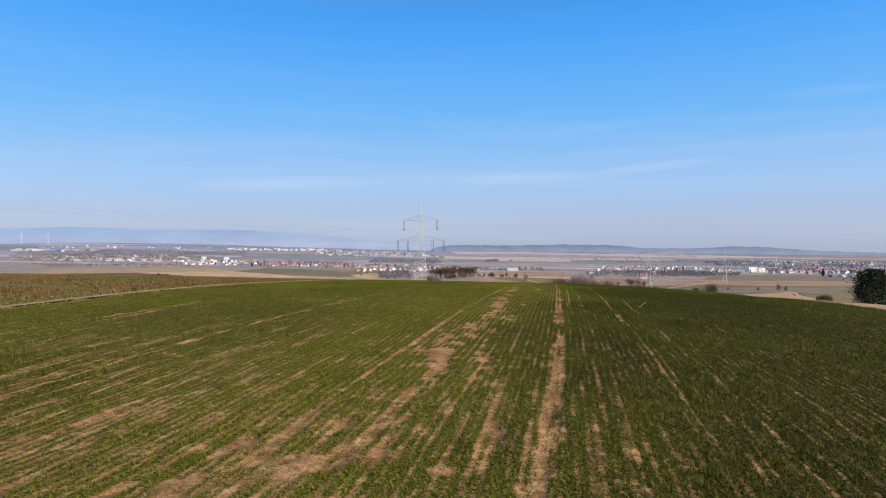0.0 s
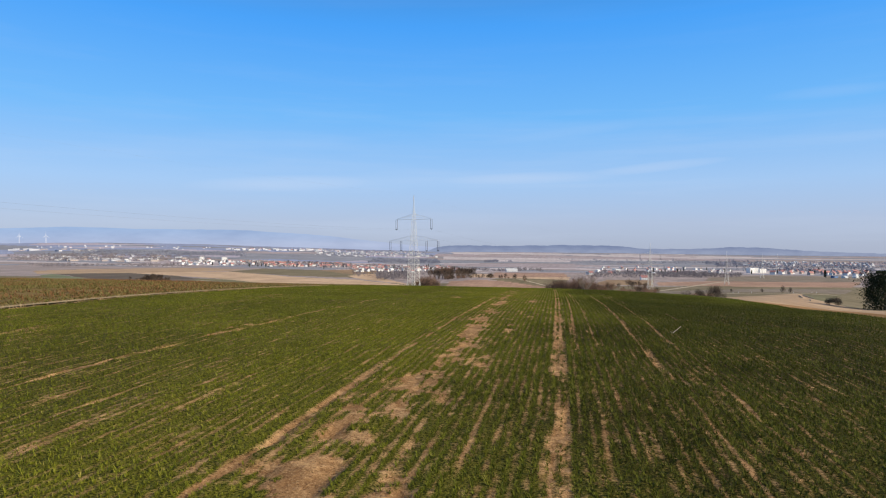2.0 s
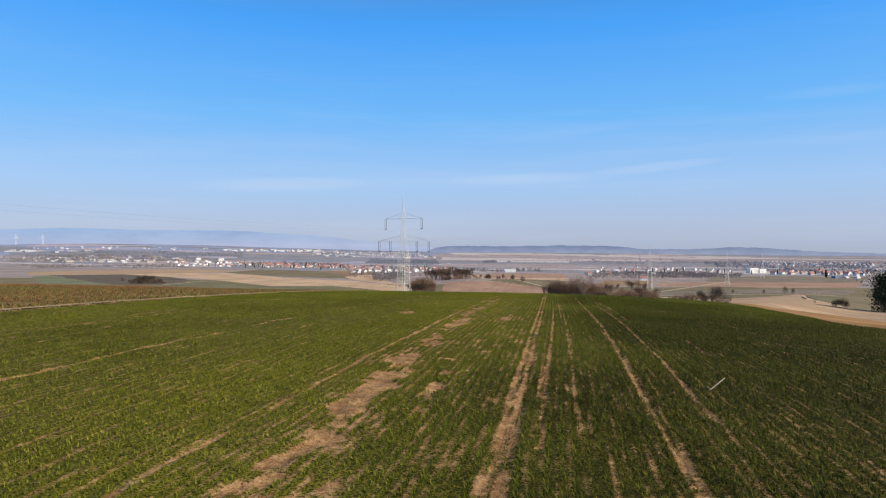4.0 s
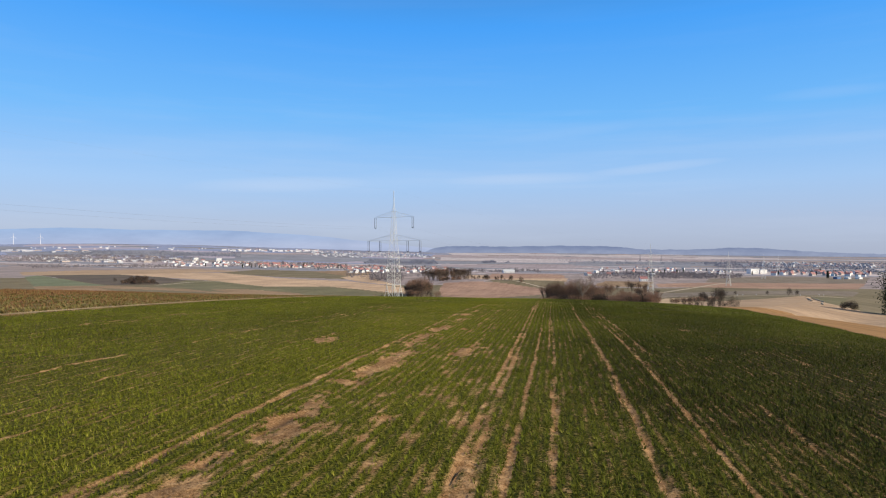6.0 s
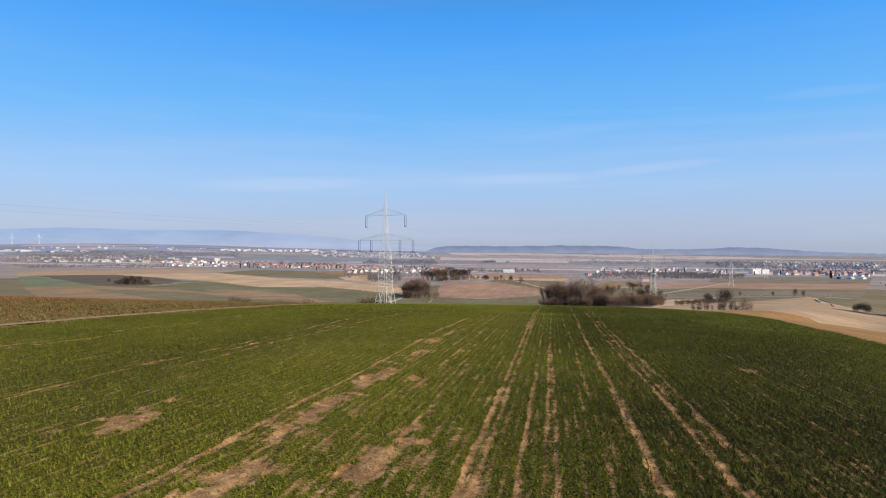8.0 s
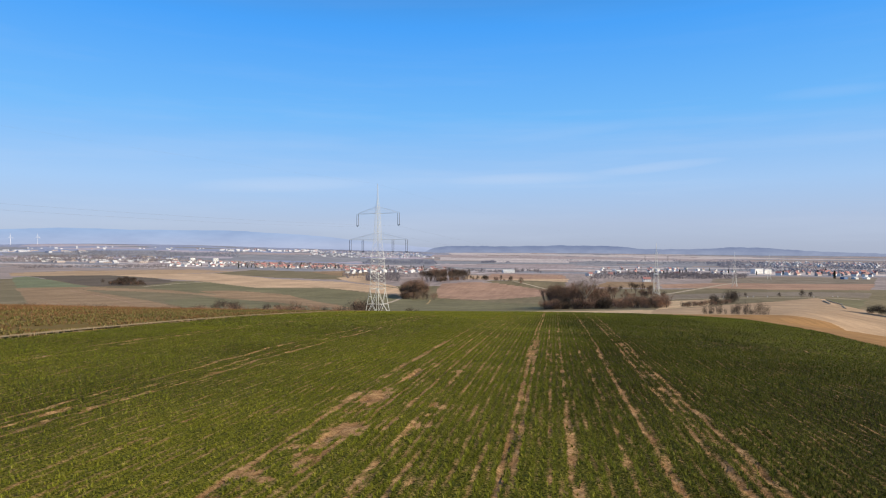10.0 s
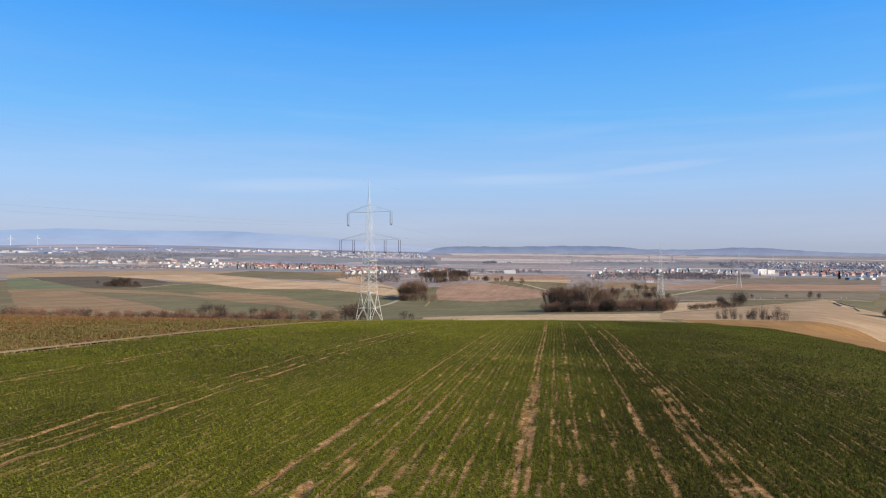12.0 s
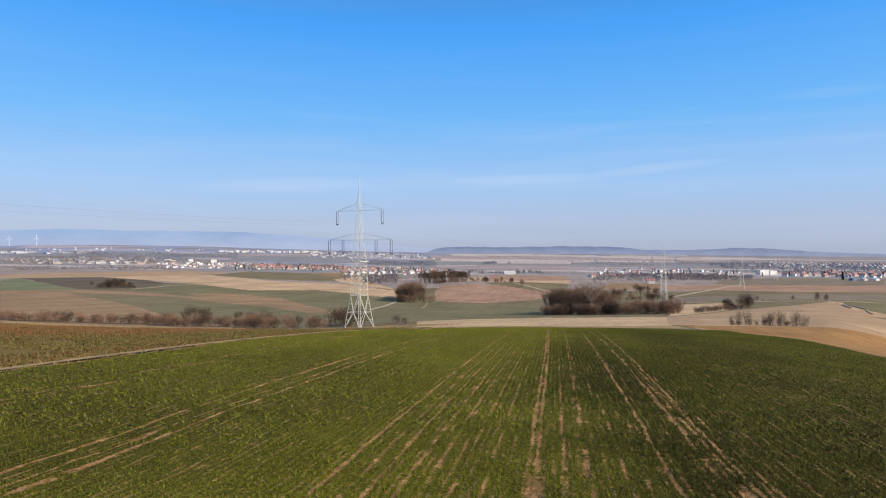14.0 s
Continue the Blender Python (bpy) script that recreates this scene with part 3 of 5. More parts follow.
for offset in (0.0, -0.8):
    rut(0.12, 0.68, -30, 236, (0, 50, 95, 120, 150, 236), tuple(offset + v for v in (-22.5, -21.8, -23.0, -23.1, -24.2, -26.5)))
# thin seed rows beside the ruts: offset across the rows, strength, from, to
for offset, strength, start, end in ((-4.65, 0.75, 76, 150), (-3.95, 0.66, 80, 150), (-3.3, 0.6, 70, 150), (-2.6, 0.55, 66, 150), (-1.9, 0.45, 80, 150), (-5.2, 0.62, 84, 150), (-2.3, 0.6, 58, 80),
                                      (-3.3, 0.4, 14, 60), (-2.2, 0.35, 10, 50), (-9.2, 0.35, 10, 150), (-11.4, 0.35, 8, 60), (-28.5, 0.4, -30, 200), (6.5, 0.45, 10, 60), (5.6, 0.4, 85, 140), (8.3, 0.3, 10, 236),
                                      (11.5, 0.36, 60, 236), (13.2, 0.34, 60, 236), (18.0, 0.3, 20, 236), (21.5, 0.26, 20, 236), (2.2, 0.35, 60, 100)):
    rut(0.075, strength, start, end, LANE_Y, tuple(offset + v for v in LANE_X))

# bare patches: x, y, half width, half length, strength
SCARS = [(-6.4, 12.3, 0.7, 0.7, 0.55), (-6.9, 10.0, 0.6, 0.6, 0.55), (-4.7, 11.7, 0.6, 0.6, 0.5), (-4.0, 14.2, 0.35, 0.7, 0.5), (-2.4, 11.1, 0.35, 0.6, 0.5), (-4.8, 23.4, 0.75, 0.9, 0.75),
         (-2.8, 21.8, 0.6, 1.3, 0.5), (-4.1, 21.1, 0.4, 0.5, 0.55), (-5.2, 20.6, 0.4, 0.5, 0.5), (-5.0, 26.6, 0.55, 1.0, 0.65), (-10.3, 22.7, 0.4, 0.4, 0.5), (-4.7, 30.5, 0.6, 1.3, 0.85),
         (-4.4, 34.4, 0.75, 1.4, 0.85), (-4.2, 39.5, 0.75, 1.9, 0.85), (-4.3, 42.6, 0.7, 1.3, 0.7), (-4.7, 44.6, 0.55, 0.9, 0.8), (-12.8, 20.0, 1.5, 1.6, 0.3), (-14.6, 38.0, 1.0, 3.0, 0.35)]
SCARS += [(-4.9, 46.9, 0.65, 1.7, 0.9), (-5.0, 52.8, 0.6, 1.5, 0.75), (-5.1, 58.3, 0.7, 1.6, 0.8), (-5.2, 62.5, 0.5, 0.9, 0.7), (-5.5, 65.4, 0.7, 1.6, 0.85), (-5.4, 68.2, 0.55, 1.1, 0.7),
          (-5.5, 71.0, 0.55, 1.1, 0.7), (-5.6, 80.0, 0.62, 0.9, 0.85), (-6.1, 84.8, 0.65, 1.6, 0.65), (-6.0, 89.4, 0.35, 1.1, 0.6), (-5.8, 92.4, 0.35, 0.9, 0.5), (-2.9, 42.9, 0.42, 1.6, 0.6),
          (-2.7, 39.8, 0.3, 2.0, 0.55), (-3.0, 34.8, 0.4, 1.6, 0.45), (-2.8, 64.1, 0.7, 1.5, 0.8), (-2.8, 51.9, 0.4, 1.0, 0.45), (-3.0, 58.0, 0.3, 0.7, 0.5), (-3.3, 63.3, 0.35, 0.5, 0.6)]
SCARS += [(-2.2, 66.0, 0.3, 0.5, 0.55), (-4.3, 73.2, 0.3, 0.6, 0.65), (-3.9, 83.1, 0.6, 1.6, 0.5), (-4.4, 91.5, 0.45, 1.0, 0.5), (-9.8, 65.2, 1.3, 1.5, 0.55), (-12.7, 34.6, 0.4, 0.6, 0.5),
          (-9.8, 78.3, 0.35, 0.4, 0.45), (-8.7, 80.2, 0.5, 0.5, 0.42), (8.6, 83.0, 0.6, 3.0, 0.36), (-6.5, 176, 1.3, 2.2, 0.6), (-3.3, 48.0, 0.5, 1.5, 0.4)]

# the line along which the worst of them follow one another
CHAIN_Y = (14, 17, 20, 24, 29, 34, 38.5, 47, 53, 62, 66, 72, 76, 80, 85)
CHAIN_X = (-4.06, -4.0, -4.3, -4.6, -4.35, -4.26, -4.3, -4.6, -5.0, -5.15, -5.55, -5.6, -5.95, -5.76, -5.7)


def bareness(x, y):
    """How thin the corn stands: 0 closed, 1 open soil."""
    u = x - lane(y)
    clods = 0.45 * value_noise(x, y, 0.75, 61) + 0.33 * value_noise(x, y, 0.33, 62) + 0.22 * value_noise(x, y, 0.16, 63)
    west = smooth(12, -14, x)
    b = 0.16 * value_noise(x, y, 9, 11) + 0.14 * value_noise(x, y * 0.6, 0.7, 12) + 0.6 * value_noise(u, y * 0.05, 0.22, 13) + 0.2 * value_noise(x, y, 0.3, 14) - 0.67 + 0.08 * west - 0.1 * smooth(3, 12, x) + 0.17 * smooth(12, 20, x)
    b = b + 0.24 * (1 - smooth(12, 36, y)) * smooth(8, -4, x) * smooth(-30, -16, x) - 0.16 * smooth(30, 60, y) - 0.06 * smooth(-6, -8, u)
    b = np.maximum(b, 0)
    band = smooth(-6.3, -5.4, u) * (1 - smooth(-0.8, 0.2, u)) * (1 - 0.85 * smooth(64, 86, y)) + 0.45 * smooth(-16, -12, u) * smooth(-6, -9, u) * (1 - smooth(20, 34, y))
    b = b + 0.3 * band * smooth(0.54, 0.8, 0.5 * value_noise(u, y * 0.7, 0.55, 64) + 0.5 * value_noise(u, y * 0.5, 0.24, 65))
    wob = 0.05 * (value_noise(y, 0 * y, 9, 21) - 0.5) + 0.07 * (value_noise(y, 0 * y, 0.9, 22) - 0.5)
    tracks = 0 * b
    for k, (w, s, y0, y1, ys, xs) in enumerate(RUTS):
        along = smooth(0.1, 0.75, 0.5 * value_noise(y, 0 * y + k * 7.3, 6.0, 30 + k) + 0.5 * value_noise(y, 0 * y + k * 3.1, 1.0, 60 + k))
        line = np.exp(-((x + wob - np.interp(y, ys, xs)) / (w * 0.96)) ** 2) * smooth(y0 - 2, y0 + 3, y) * (1 - smooth(y1 - 4, y1 + 2, y))
        tracks = np.maximum(tracks, s * (0.5 + 0.55 * along) * line)
    b = b + 0.66 * smooth(0.14, 0.75, tracks + 0.75 * (clods - 0.5)) * smooth(0.05, 0.3, tracks)
    worn = (0.42 + 0.6 * value_noise(y, 0 * y, 2.6, 23)) * np.exp(-((x + 3 * wob - np.interp(y, CHAIN_Y, CHAIN_X)) / 0.5) ** 2) * smooth(12, 18, y) * (1 - smooth(72, 86, y))
    for cx, cy, w, h, s in SCARS:
        worn = np.maximum(worn, s * np.exp(-(((x - cx) / (w * (1 - 0.35 * smooth(20, 32, cy) - 0.12 * (28 < cy < 50)))) ** 2 + ((y - cy) / (h * 1.25)) ** 2) * 0.8))
    b = b + 0.9 * smooth(0.36, 0.82, worn + 1.8 * (clods - 0.5)) * smooth(0.04, 0.2, worn)
    edge = np.minimum(x - FIELD_WEST, field_east(y) - x)
    return np.clip(b + 0.7 * np.exp(-(edge / 0.5) ** 2), 0, 1)


def corn_shade(x, y):
    """Corn darkens eastward as painted shade, with a ragged border; plants grow taller there."""
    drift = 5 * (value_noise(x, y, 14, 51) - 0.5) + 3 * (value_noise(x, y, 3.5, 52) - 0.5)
    # the far west is lightened like sunlit leaf tips seen at a low angle
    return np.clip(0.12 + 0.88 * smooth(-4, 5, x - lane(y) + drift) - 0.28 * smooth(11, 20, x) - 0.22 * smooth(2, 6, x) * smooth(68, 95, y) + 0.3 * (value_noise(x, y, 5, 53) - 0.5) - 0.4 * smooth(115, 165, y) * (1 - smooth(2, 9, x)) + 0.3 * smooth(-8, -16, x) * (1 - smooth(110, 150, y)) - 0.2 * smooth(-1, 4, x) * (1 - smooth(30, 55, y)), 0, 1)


def tilth(x, y, bare):
    """The height of the field with its clods, furrows and sunken ruts."""
    clods = 0.05 * (value_noise(x - lane(y), y * 0.3, 0.4, 41) - 0.5) + 0.05 * (value_noise(x, y, 0.5, 43) - 0.5)
    return height(x, y) - 0.035 * smooth(0.12, 0.6, bare) + (1 - 0.3 * bare) * clods + 0.13 * smooth(0.25, 0.7, bare) * (value_noise(x, y, 0.42, 44) - 0.5) + 0.1 * (value_noise(x, y, 4, 42) - 0.5)


def build_field():
    xs = np.concatenate([np.arange(FIELD_WEST, -16, 0.25), np.arange(-16, 9, 0.1), np.arange(9, 37, 0.25)])
    ys = np.concatenate([np.arange(FIELD_SOUTH, 8, 1.0), np.arange(8, 112, 0.28), np.arange(112, FIELD_NORTH + 0.1, 0.7)])
    y, x = np.meshgrid(ys, xs, indexing="ij")
    bare = bareness(x, y)
    u = x - lane(y)
    z = tilth(x, y, bare)
    faces = grid_faces(len(ys), len(xs))
    fx, fy = x.ravel()[faces].mean(1), y.ravel()[faces].mean(1)
    faces = faces[fx < field_east(fy)]
    me = mesh_from("corn_field", np.stack([x, y, z], -1).reshape(-1, 3), faces, [field_soil()])
    me.attributes.new("bare", "FLOAT", "POINT").data.foreach_set("value", bare.ravel().astype(np.float32))
    me.attributes.new("corn_shade", "FLOAT", "POINT").data.foreach_set("value", corn_shade(x, y).ravel().astype(np.float32))
    me.attributes.new("across", "FLOAT", "POINT").data.foreach_set("value", u.ravel().astype(np.float32))
    return tagged(new("corn_field", me), "sloping loam field of young green winter corn with bare wheel ruts", "field", kind="structure")


build_field()


def scatter(rng, x0, x1, y0, y1, step_x, step_y):
    xs, ys = np.arange(x0, x1, step_x), np.arange(y0, y1, step_y)
    y, x = np.meshgrid(ys, xs, indexing="ij")
    return x.ravel(), (y + rng.uniform(-0.5, 0.5, y.shape) * step_y).ravel()


def blades(rng, x, y, z, tall, wide, lean, count):
    """Single-triangle leaves, count to a plant, that fan out from its foot."""
    n = len(x)
    turn = rng.uniform(0, 2 * math.pi, (n, count))
    h = np.asarray(tall).reshape(-1, 1) * rng.uniform(0.55, 1.1, (n, count))
    out = h * rng.uniform(0.2, 1.0, (n, count)) * lean
    w = np.asarray(wide).reshape(-1, 1) * rng.uniform(0.6, 1.2, (n, count))
    c, s = np.cos(turn), np.sin(turn)
    fx, fy = x[:, None] + c * w * 0.6, y[:, None] + s * w * 0.6
    zz = np.broadcast_to(z[:, None], fx.shape)
    a = np.stack([fx - s * w, fy + c * w, zz - 0.02], -1)
    b = np.stack([fx + s * w, fy - c * w, zz - 0.02], -1)
    t = np.stack([fx + c * out, fy + s * out, zz + h], -1)
    return np.stack([a, b, t], 2).reshape(-1, 3)


def build_corn():
    rng = np.random.default_rng(5)
    parts, shade_level = [], []
    for x0, x1, y0, y1, dx, dy, tall, wide, count, lean in ((-10, 8.5, 9, 112, 0.25, 0.055, 0.078, 0.0105, 6, 1.4), (-33, -10, 10, 108, 0.25, 0.075, 0.074, 0.0115, 5, 1.5), (-33, -10, 108, 150, 0.25, 0.25, 0.085, 0.03, 4, 2.6),
                                                            (8.5, 32, 12, 108, 0.25, 0.08, 0.088, 0.012, 5, 1.3), (8.5, 32, 108, 150, 0.25, 0.25, 0.085, 0.03, 4, 2.6), (-10, 8.5, 112, 150, 0.25, 0.16, 0.095, 0.018, 5, 2.2), (-33, 37, 150, 235, 0.3, 0.3, 0.075, 0.042, 4, 2.6)):
        u, y = scatter(rng, x0 - 3, x1 + 3, y0, y1, dx, dy)
        x = u + lane(y) + rng.normal(0, 1, u.shape) * dx * (0.145 + 0.09 * smooth(-3, 4, u))
        keep = (x > max(x0, FIELD_WEST + 0.2)) & (x < x1) & (x < field_east(y) - 0.2)
        x, y = x[keep], y[keep]
        b = bareness(x, y)
        keep = rng.random(x.shape) > smooth(0.08, 0.72, b)
        x, y, b = x[keep], y[keep], b[keep]
        g = corn_shade(x, y)
        shade_level.append(np.repeat(g, 3 * count))
        h = tall * (1.1 - 1.1 * np.clip(b, 0, 0.6)) * (0.75 + 0.5 * value_noise(x, y, 2.5, 71)) * (0.9 + 0.3 * g) * rng.uniform(0.55, 1.4, x.shape)
        parts.append(blades(rng, x, y, tilth(x, y, b) - 0.005, h, np.full(x.shape, wide), lean, count))
    v = np.concatenate(parts)
    me = mesh_from("corn_plants", v, np.arange(len(v)).reshape(-1, 3), [CORN], shade=False)
    me.attributes.new("corn_shade", "FLOAT", "POINT").data.foreach_set("value", np.concatenate(shade_level).astype(np.float32))
    tagged(new("corn_plants", me), "short green blades of winter corn in sown rows", "crop", kind="stuff")


build_corn()


def build_catch_crop():
    rng = np.random.default_rng(6)
    leaves, stalks = [], []
    for x0, x1, y0, y1, step, tall, wide in ((-90, -32.3, 20, 200, 0.42, 0.15, 0.07), (-200, -32.3, 200, 300, 0.8, 0.2, 0.11), (-200, -90, 40, 200, 0.9, 0.2, 0.13)):
        x, y = scatter(rng, x0, x1, y0, y1, step, step)
        x, y = x + rng.uniform(-1, 1, x.shape) * step, y + rng.uniform(-1, 1, x.shape) * step
        keep = inside(x, y, PATCHES[0][1]) & (x < -32.2) & (value_noise(x, y, 3, 81) > 0.2)
        x, y = x[keep], y[keep]
        # frost has browned the crop in drifts
        brown = np.clip(0.2 + 0.8 * smooth(-40, -62, x) * smooth(85, 145, y) + 0.9 * (value_noise(x, y * 0.4, 8, 85) - 0.5), 0, 1)
        green = rng.random(x.shape) > 0.65 * brown
        gx, gy = x[green], y[green]
        h = tall * (0.6 + 0.9 * value_noise(gx, gy, 1.5, 82))
        leaves.append(blades(rng, gx, gy, height(gx, gy) - 0.02, h, np.full(gx.shape, wide), 1.5, 4))
        x, y = x + rng.uniform(-0.3, 0.3, x.shape), y + rng.uniform(-0.3, 0.3, x.shape)
        h = (0.14 + 0.22 * value_noise(x, y, 1.2, 84)) * (0.4 + 0.8 * brown)
        stalks.append(blades(rng, x, y, height(x, y) - 0.02, h, wide * (0.2 + 0.5 * brown), 1.1, 3))
    for name, rows, mat, label in (("catch_crop", leaves, MUSTARD, "low green leaves of a winter catch crop"), ("crop_stalks", stalks, STALK, "knee-high frosted brown stalks in the catch crop")):
        v = np.concatenate(rows)
        me = mesh_from(name, v, np.arange(len(v)).reshape(-1, 3), [mat], shade=False)
        tagged(new(name, me), label, "crop", kind="stuff")


build_catch_crop()


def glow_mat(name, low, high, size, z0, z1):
    """A glowing backdrop ridge, wooded, with haze painted in that thickens towards its foot."""
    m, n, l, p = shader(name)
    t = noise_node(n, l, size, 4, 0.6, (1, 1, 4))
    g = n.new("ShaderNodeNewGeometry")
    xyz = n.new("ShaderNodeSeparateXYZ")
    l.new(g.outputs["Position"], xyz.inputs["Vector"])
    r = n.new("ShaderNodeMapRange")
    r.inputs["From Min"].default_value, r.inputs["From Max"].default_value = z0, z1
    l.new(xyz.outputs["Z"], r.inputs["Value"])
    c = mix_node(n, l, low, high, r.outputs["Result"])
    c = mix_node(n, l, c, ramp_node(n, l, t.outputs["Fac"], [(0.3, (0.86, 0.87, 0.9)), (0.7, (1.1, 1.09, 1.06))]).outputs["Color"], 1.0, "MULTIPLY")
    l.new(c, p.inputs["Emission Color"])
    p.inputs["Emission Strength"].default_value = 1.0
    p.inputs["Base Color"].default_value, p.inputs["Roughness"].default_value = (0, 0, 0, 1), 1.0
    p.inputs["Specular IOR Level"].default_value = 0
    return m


def far_ridge(name, distance, stops, material, seed, rough):
    """A distant ridge: stops are the side slant and the rise of its crest per metre of distance."""
    s = np.linspace(stops[0][0], stops[-1][0], 500)
    rise = np.interp(s, *zip(*stops))
    rise = np.convolve(np.pad(rise, 12, "edge"), np.ones(25) / 25, "valid")
    crest = EYE_LEVEL + distance * (rise + rough * (value_noise(s * distance, 0 * s, 60, seed) + 0.5 * value_noise(s * distance, 0 * s, 17, seed + 1) - 0.75))
    x = -1 + distance * (s * math.cos(AXIS) - math.sin(AXIS))
    y = 90 + distance * (s * math.sin(AXIS) + math.cos(AXIS))
    back = 1.02
    rows = [np.stack([x, y, np.full_like(x, EYE_LEVEL - 90)], -1), np.stack([x, y, crest], -1), np.stack([x * back, y * back, crest - 8], -1), np.stack([x * back, y * back, np.full_like(x, EYE_LEVEL - 90)], -1)]
    me = mesh_from(name, np.concatenate(rows), grid_faces(4, len(s)), [material])
    tagged(new(name, me), "hazy blue wooded ridge on the horizon", "hill", kind="structure")


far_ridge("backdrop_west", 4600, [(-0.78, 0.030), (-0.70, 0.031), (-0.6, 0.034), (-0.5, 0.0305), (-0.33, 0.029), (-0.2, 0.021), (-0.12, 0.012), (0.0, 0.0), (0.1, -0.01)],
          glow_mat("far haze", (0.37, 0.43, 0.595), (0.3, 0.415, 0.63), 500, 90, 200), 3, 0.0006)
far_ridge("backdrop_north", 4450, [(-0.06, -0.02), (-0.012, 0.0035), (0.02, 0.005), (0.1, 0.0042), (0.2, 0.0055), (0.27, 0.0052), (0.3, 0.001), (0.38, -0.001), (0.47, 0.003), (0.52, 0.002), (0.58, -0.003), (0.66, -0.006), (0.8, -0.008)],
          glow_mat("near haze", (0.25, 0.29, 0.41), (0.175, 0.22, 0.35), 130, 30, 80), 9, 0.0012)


# ---- things ----
def part(name, bm, material, parent, label=""):
    """Links a bmesh as one mesh object under a thing or a part."""
    me = bpy.data.meshes.new(name)
    bm.to_mesh(me)
    bm.free()
    me.materials.append(material)
    ob = new(name, me)
    ob.parent = parent
    if label:
        ob["label"] = label
    return ob


def bar(bm, a, b, w, w2=None):
    """A square bar from a to b; w2: its width at b."""
    a, b = Vector(a), Vector(b)
    q = (b - a).to_track_quat("Z", "Y")
    w2 = w if w2 is None else w2
    ring = []
    for p, s in ((a, w / 2), (b, w2 / 2)):
        ring.append([bm.verts.new(p + q @ Vector((i * s, j * s, 0))) for i, j in ((-1, -1), (1, -1), (1, 1), (-1, 1))])
    for k in range(4):
        bm.faces.new((ring[0][k], ring[0][(k + 1) % 4], ring[1][(k + 1) % 4], ring[1][k]))
    bm.faces.new(ring[0][::-1])
    bm.faces.new(ring[1])


# levels of the mast over its foot, and its half width there
MAST = [(0.0, 3.3), (10.4, 1.95), (21.2, 1.65), (28.2, 1.0), (31.0, 0.9), (37.4, 0.65), (39.9, 0.55)]


def mast_width(z):
    return float(np.interp(z, *zip(*MAST)))


def lattice_panels(bm, levels, w):
    for z0, z1 in zip(levels, levels[1:]):
        a, b = mast_width(z0), mast_width(z1)
        for k in range(4):
            c0, c1 = ((1, 1), (-1, 1), (-1, -1), (1, -1))[k], ((-1, 1), (-1, -1), (1, -1), (1, 1))[k]
            p0, p1 = (c0[0] * a, c0[1] * a, z0), (c1[0] * a, c1[1] * a, z0)
            q0, q1 = (c0[0] * b, c0[1] * b, z1), (c1[0] * b, c1[1] * b, z1)
            bar(bm, p0, q1, w)
            bar(bm, p1, q0, w)
            bar(bm, q0, q1, w)


def crossarm(parent, name, z, reach, drop, hangs):
    bm = bmesh.new()
    for s in (-1, 1):
        w0, top = mast_width(z), z + drop
        for t in (-1, 1):
            bar(bm, (s * w0, t * w0, z), (s * reach, 0, z), 0.06, 0.045)
            bar(bm, (s * mast_width(top), t * mast_width(top), top), (s * reach, 0, z + 0.15), 0.04, 0.035)
        steps = 6
        for k in range(steps):
            f, g = k / steps, (k + 1) / steps
            x0, x1 = w0 + (reach - w0) * f, w0 + (reach - w0) * g
            for t in (-1, 1):
                y0, y1 = t * w0 * (1 - f), t * w0 * (1 - g)
                bar(bm, (s * x0, y0, z + drop * (1 - f)), (s * x1, y1, z), 0.025)
                bar(bm, (s * x0, y0, z), (s * x1, -y1, z), 0.025)
    arm = part(name, bm, STEEL, parent)
    for x in hangs:
        bm = bmesh.new()
        for off in (-0.4, 0.4):
            for k in range(12):
                m = Matrix.Translation((x + off, 0, z - 0.25 - 0.33 * k))
                bmesh.ops.create_cone(bm, cap_ends=True, segments=8, radius1=0.115, radius2=0.07, depth=0.26, matrix=m)
            bar(bm, (x + off, 0, z), (x + off, 0, z - 4.2), 0.07)
        bar(bm, (x - 0.55, 0, z - 4.2), (x + 0.55, 0, z - 4.2), 0.16)
        bar(bm, (x, 0, z - 4.2), (x, 0, z - 4.6), 0.2)
        part("insulator_string", bm, GLASS_DARK, arm, "twin dark insulator strings")
    return arm


UPPER, LOWER = 37.4, 28.0
UPPER_HANGS, LOWER_HANGS = (-9.4, 9.4), (-12.9, -6.9, 6.9, 12.9)


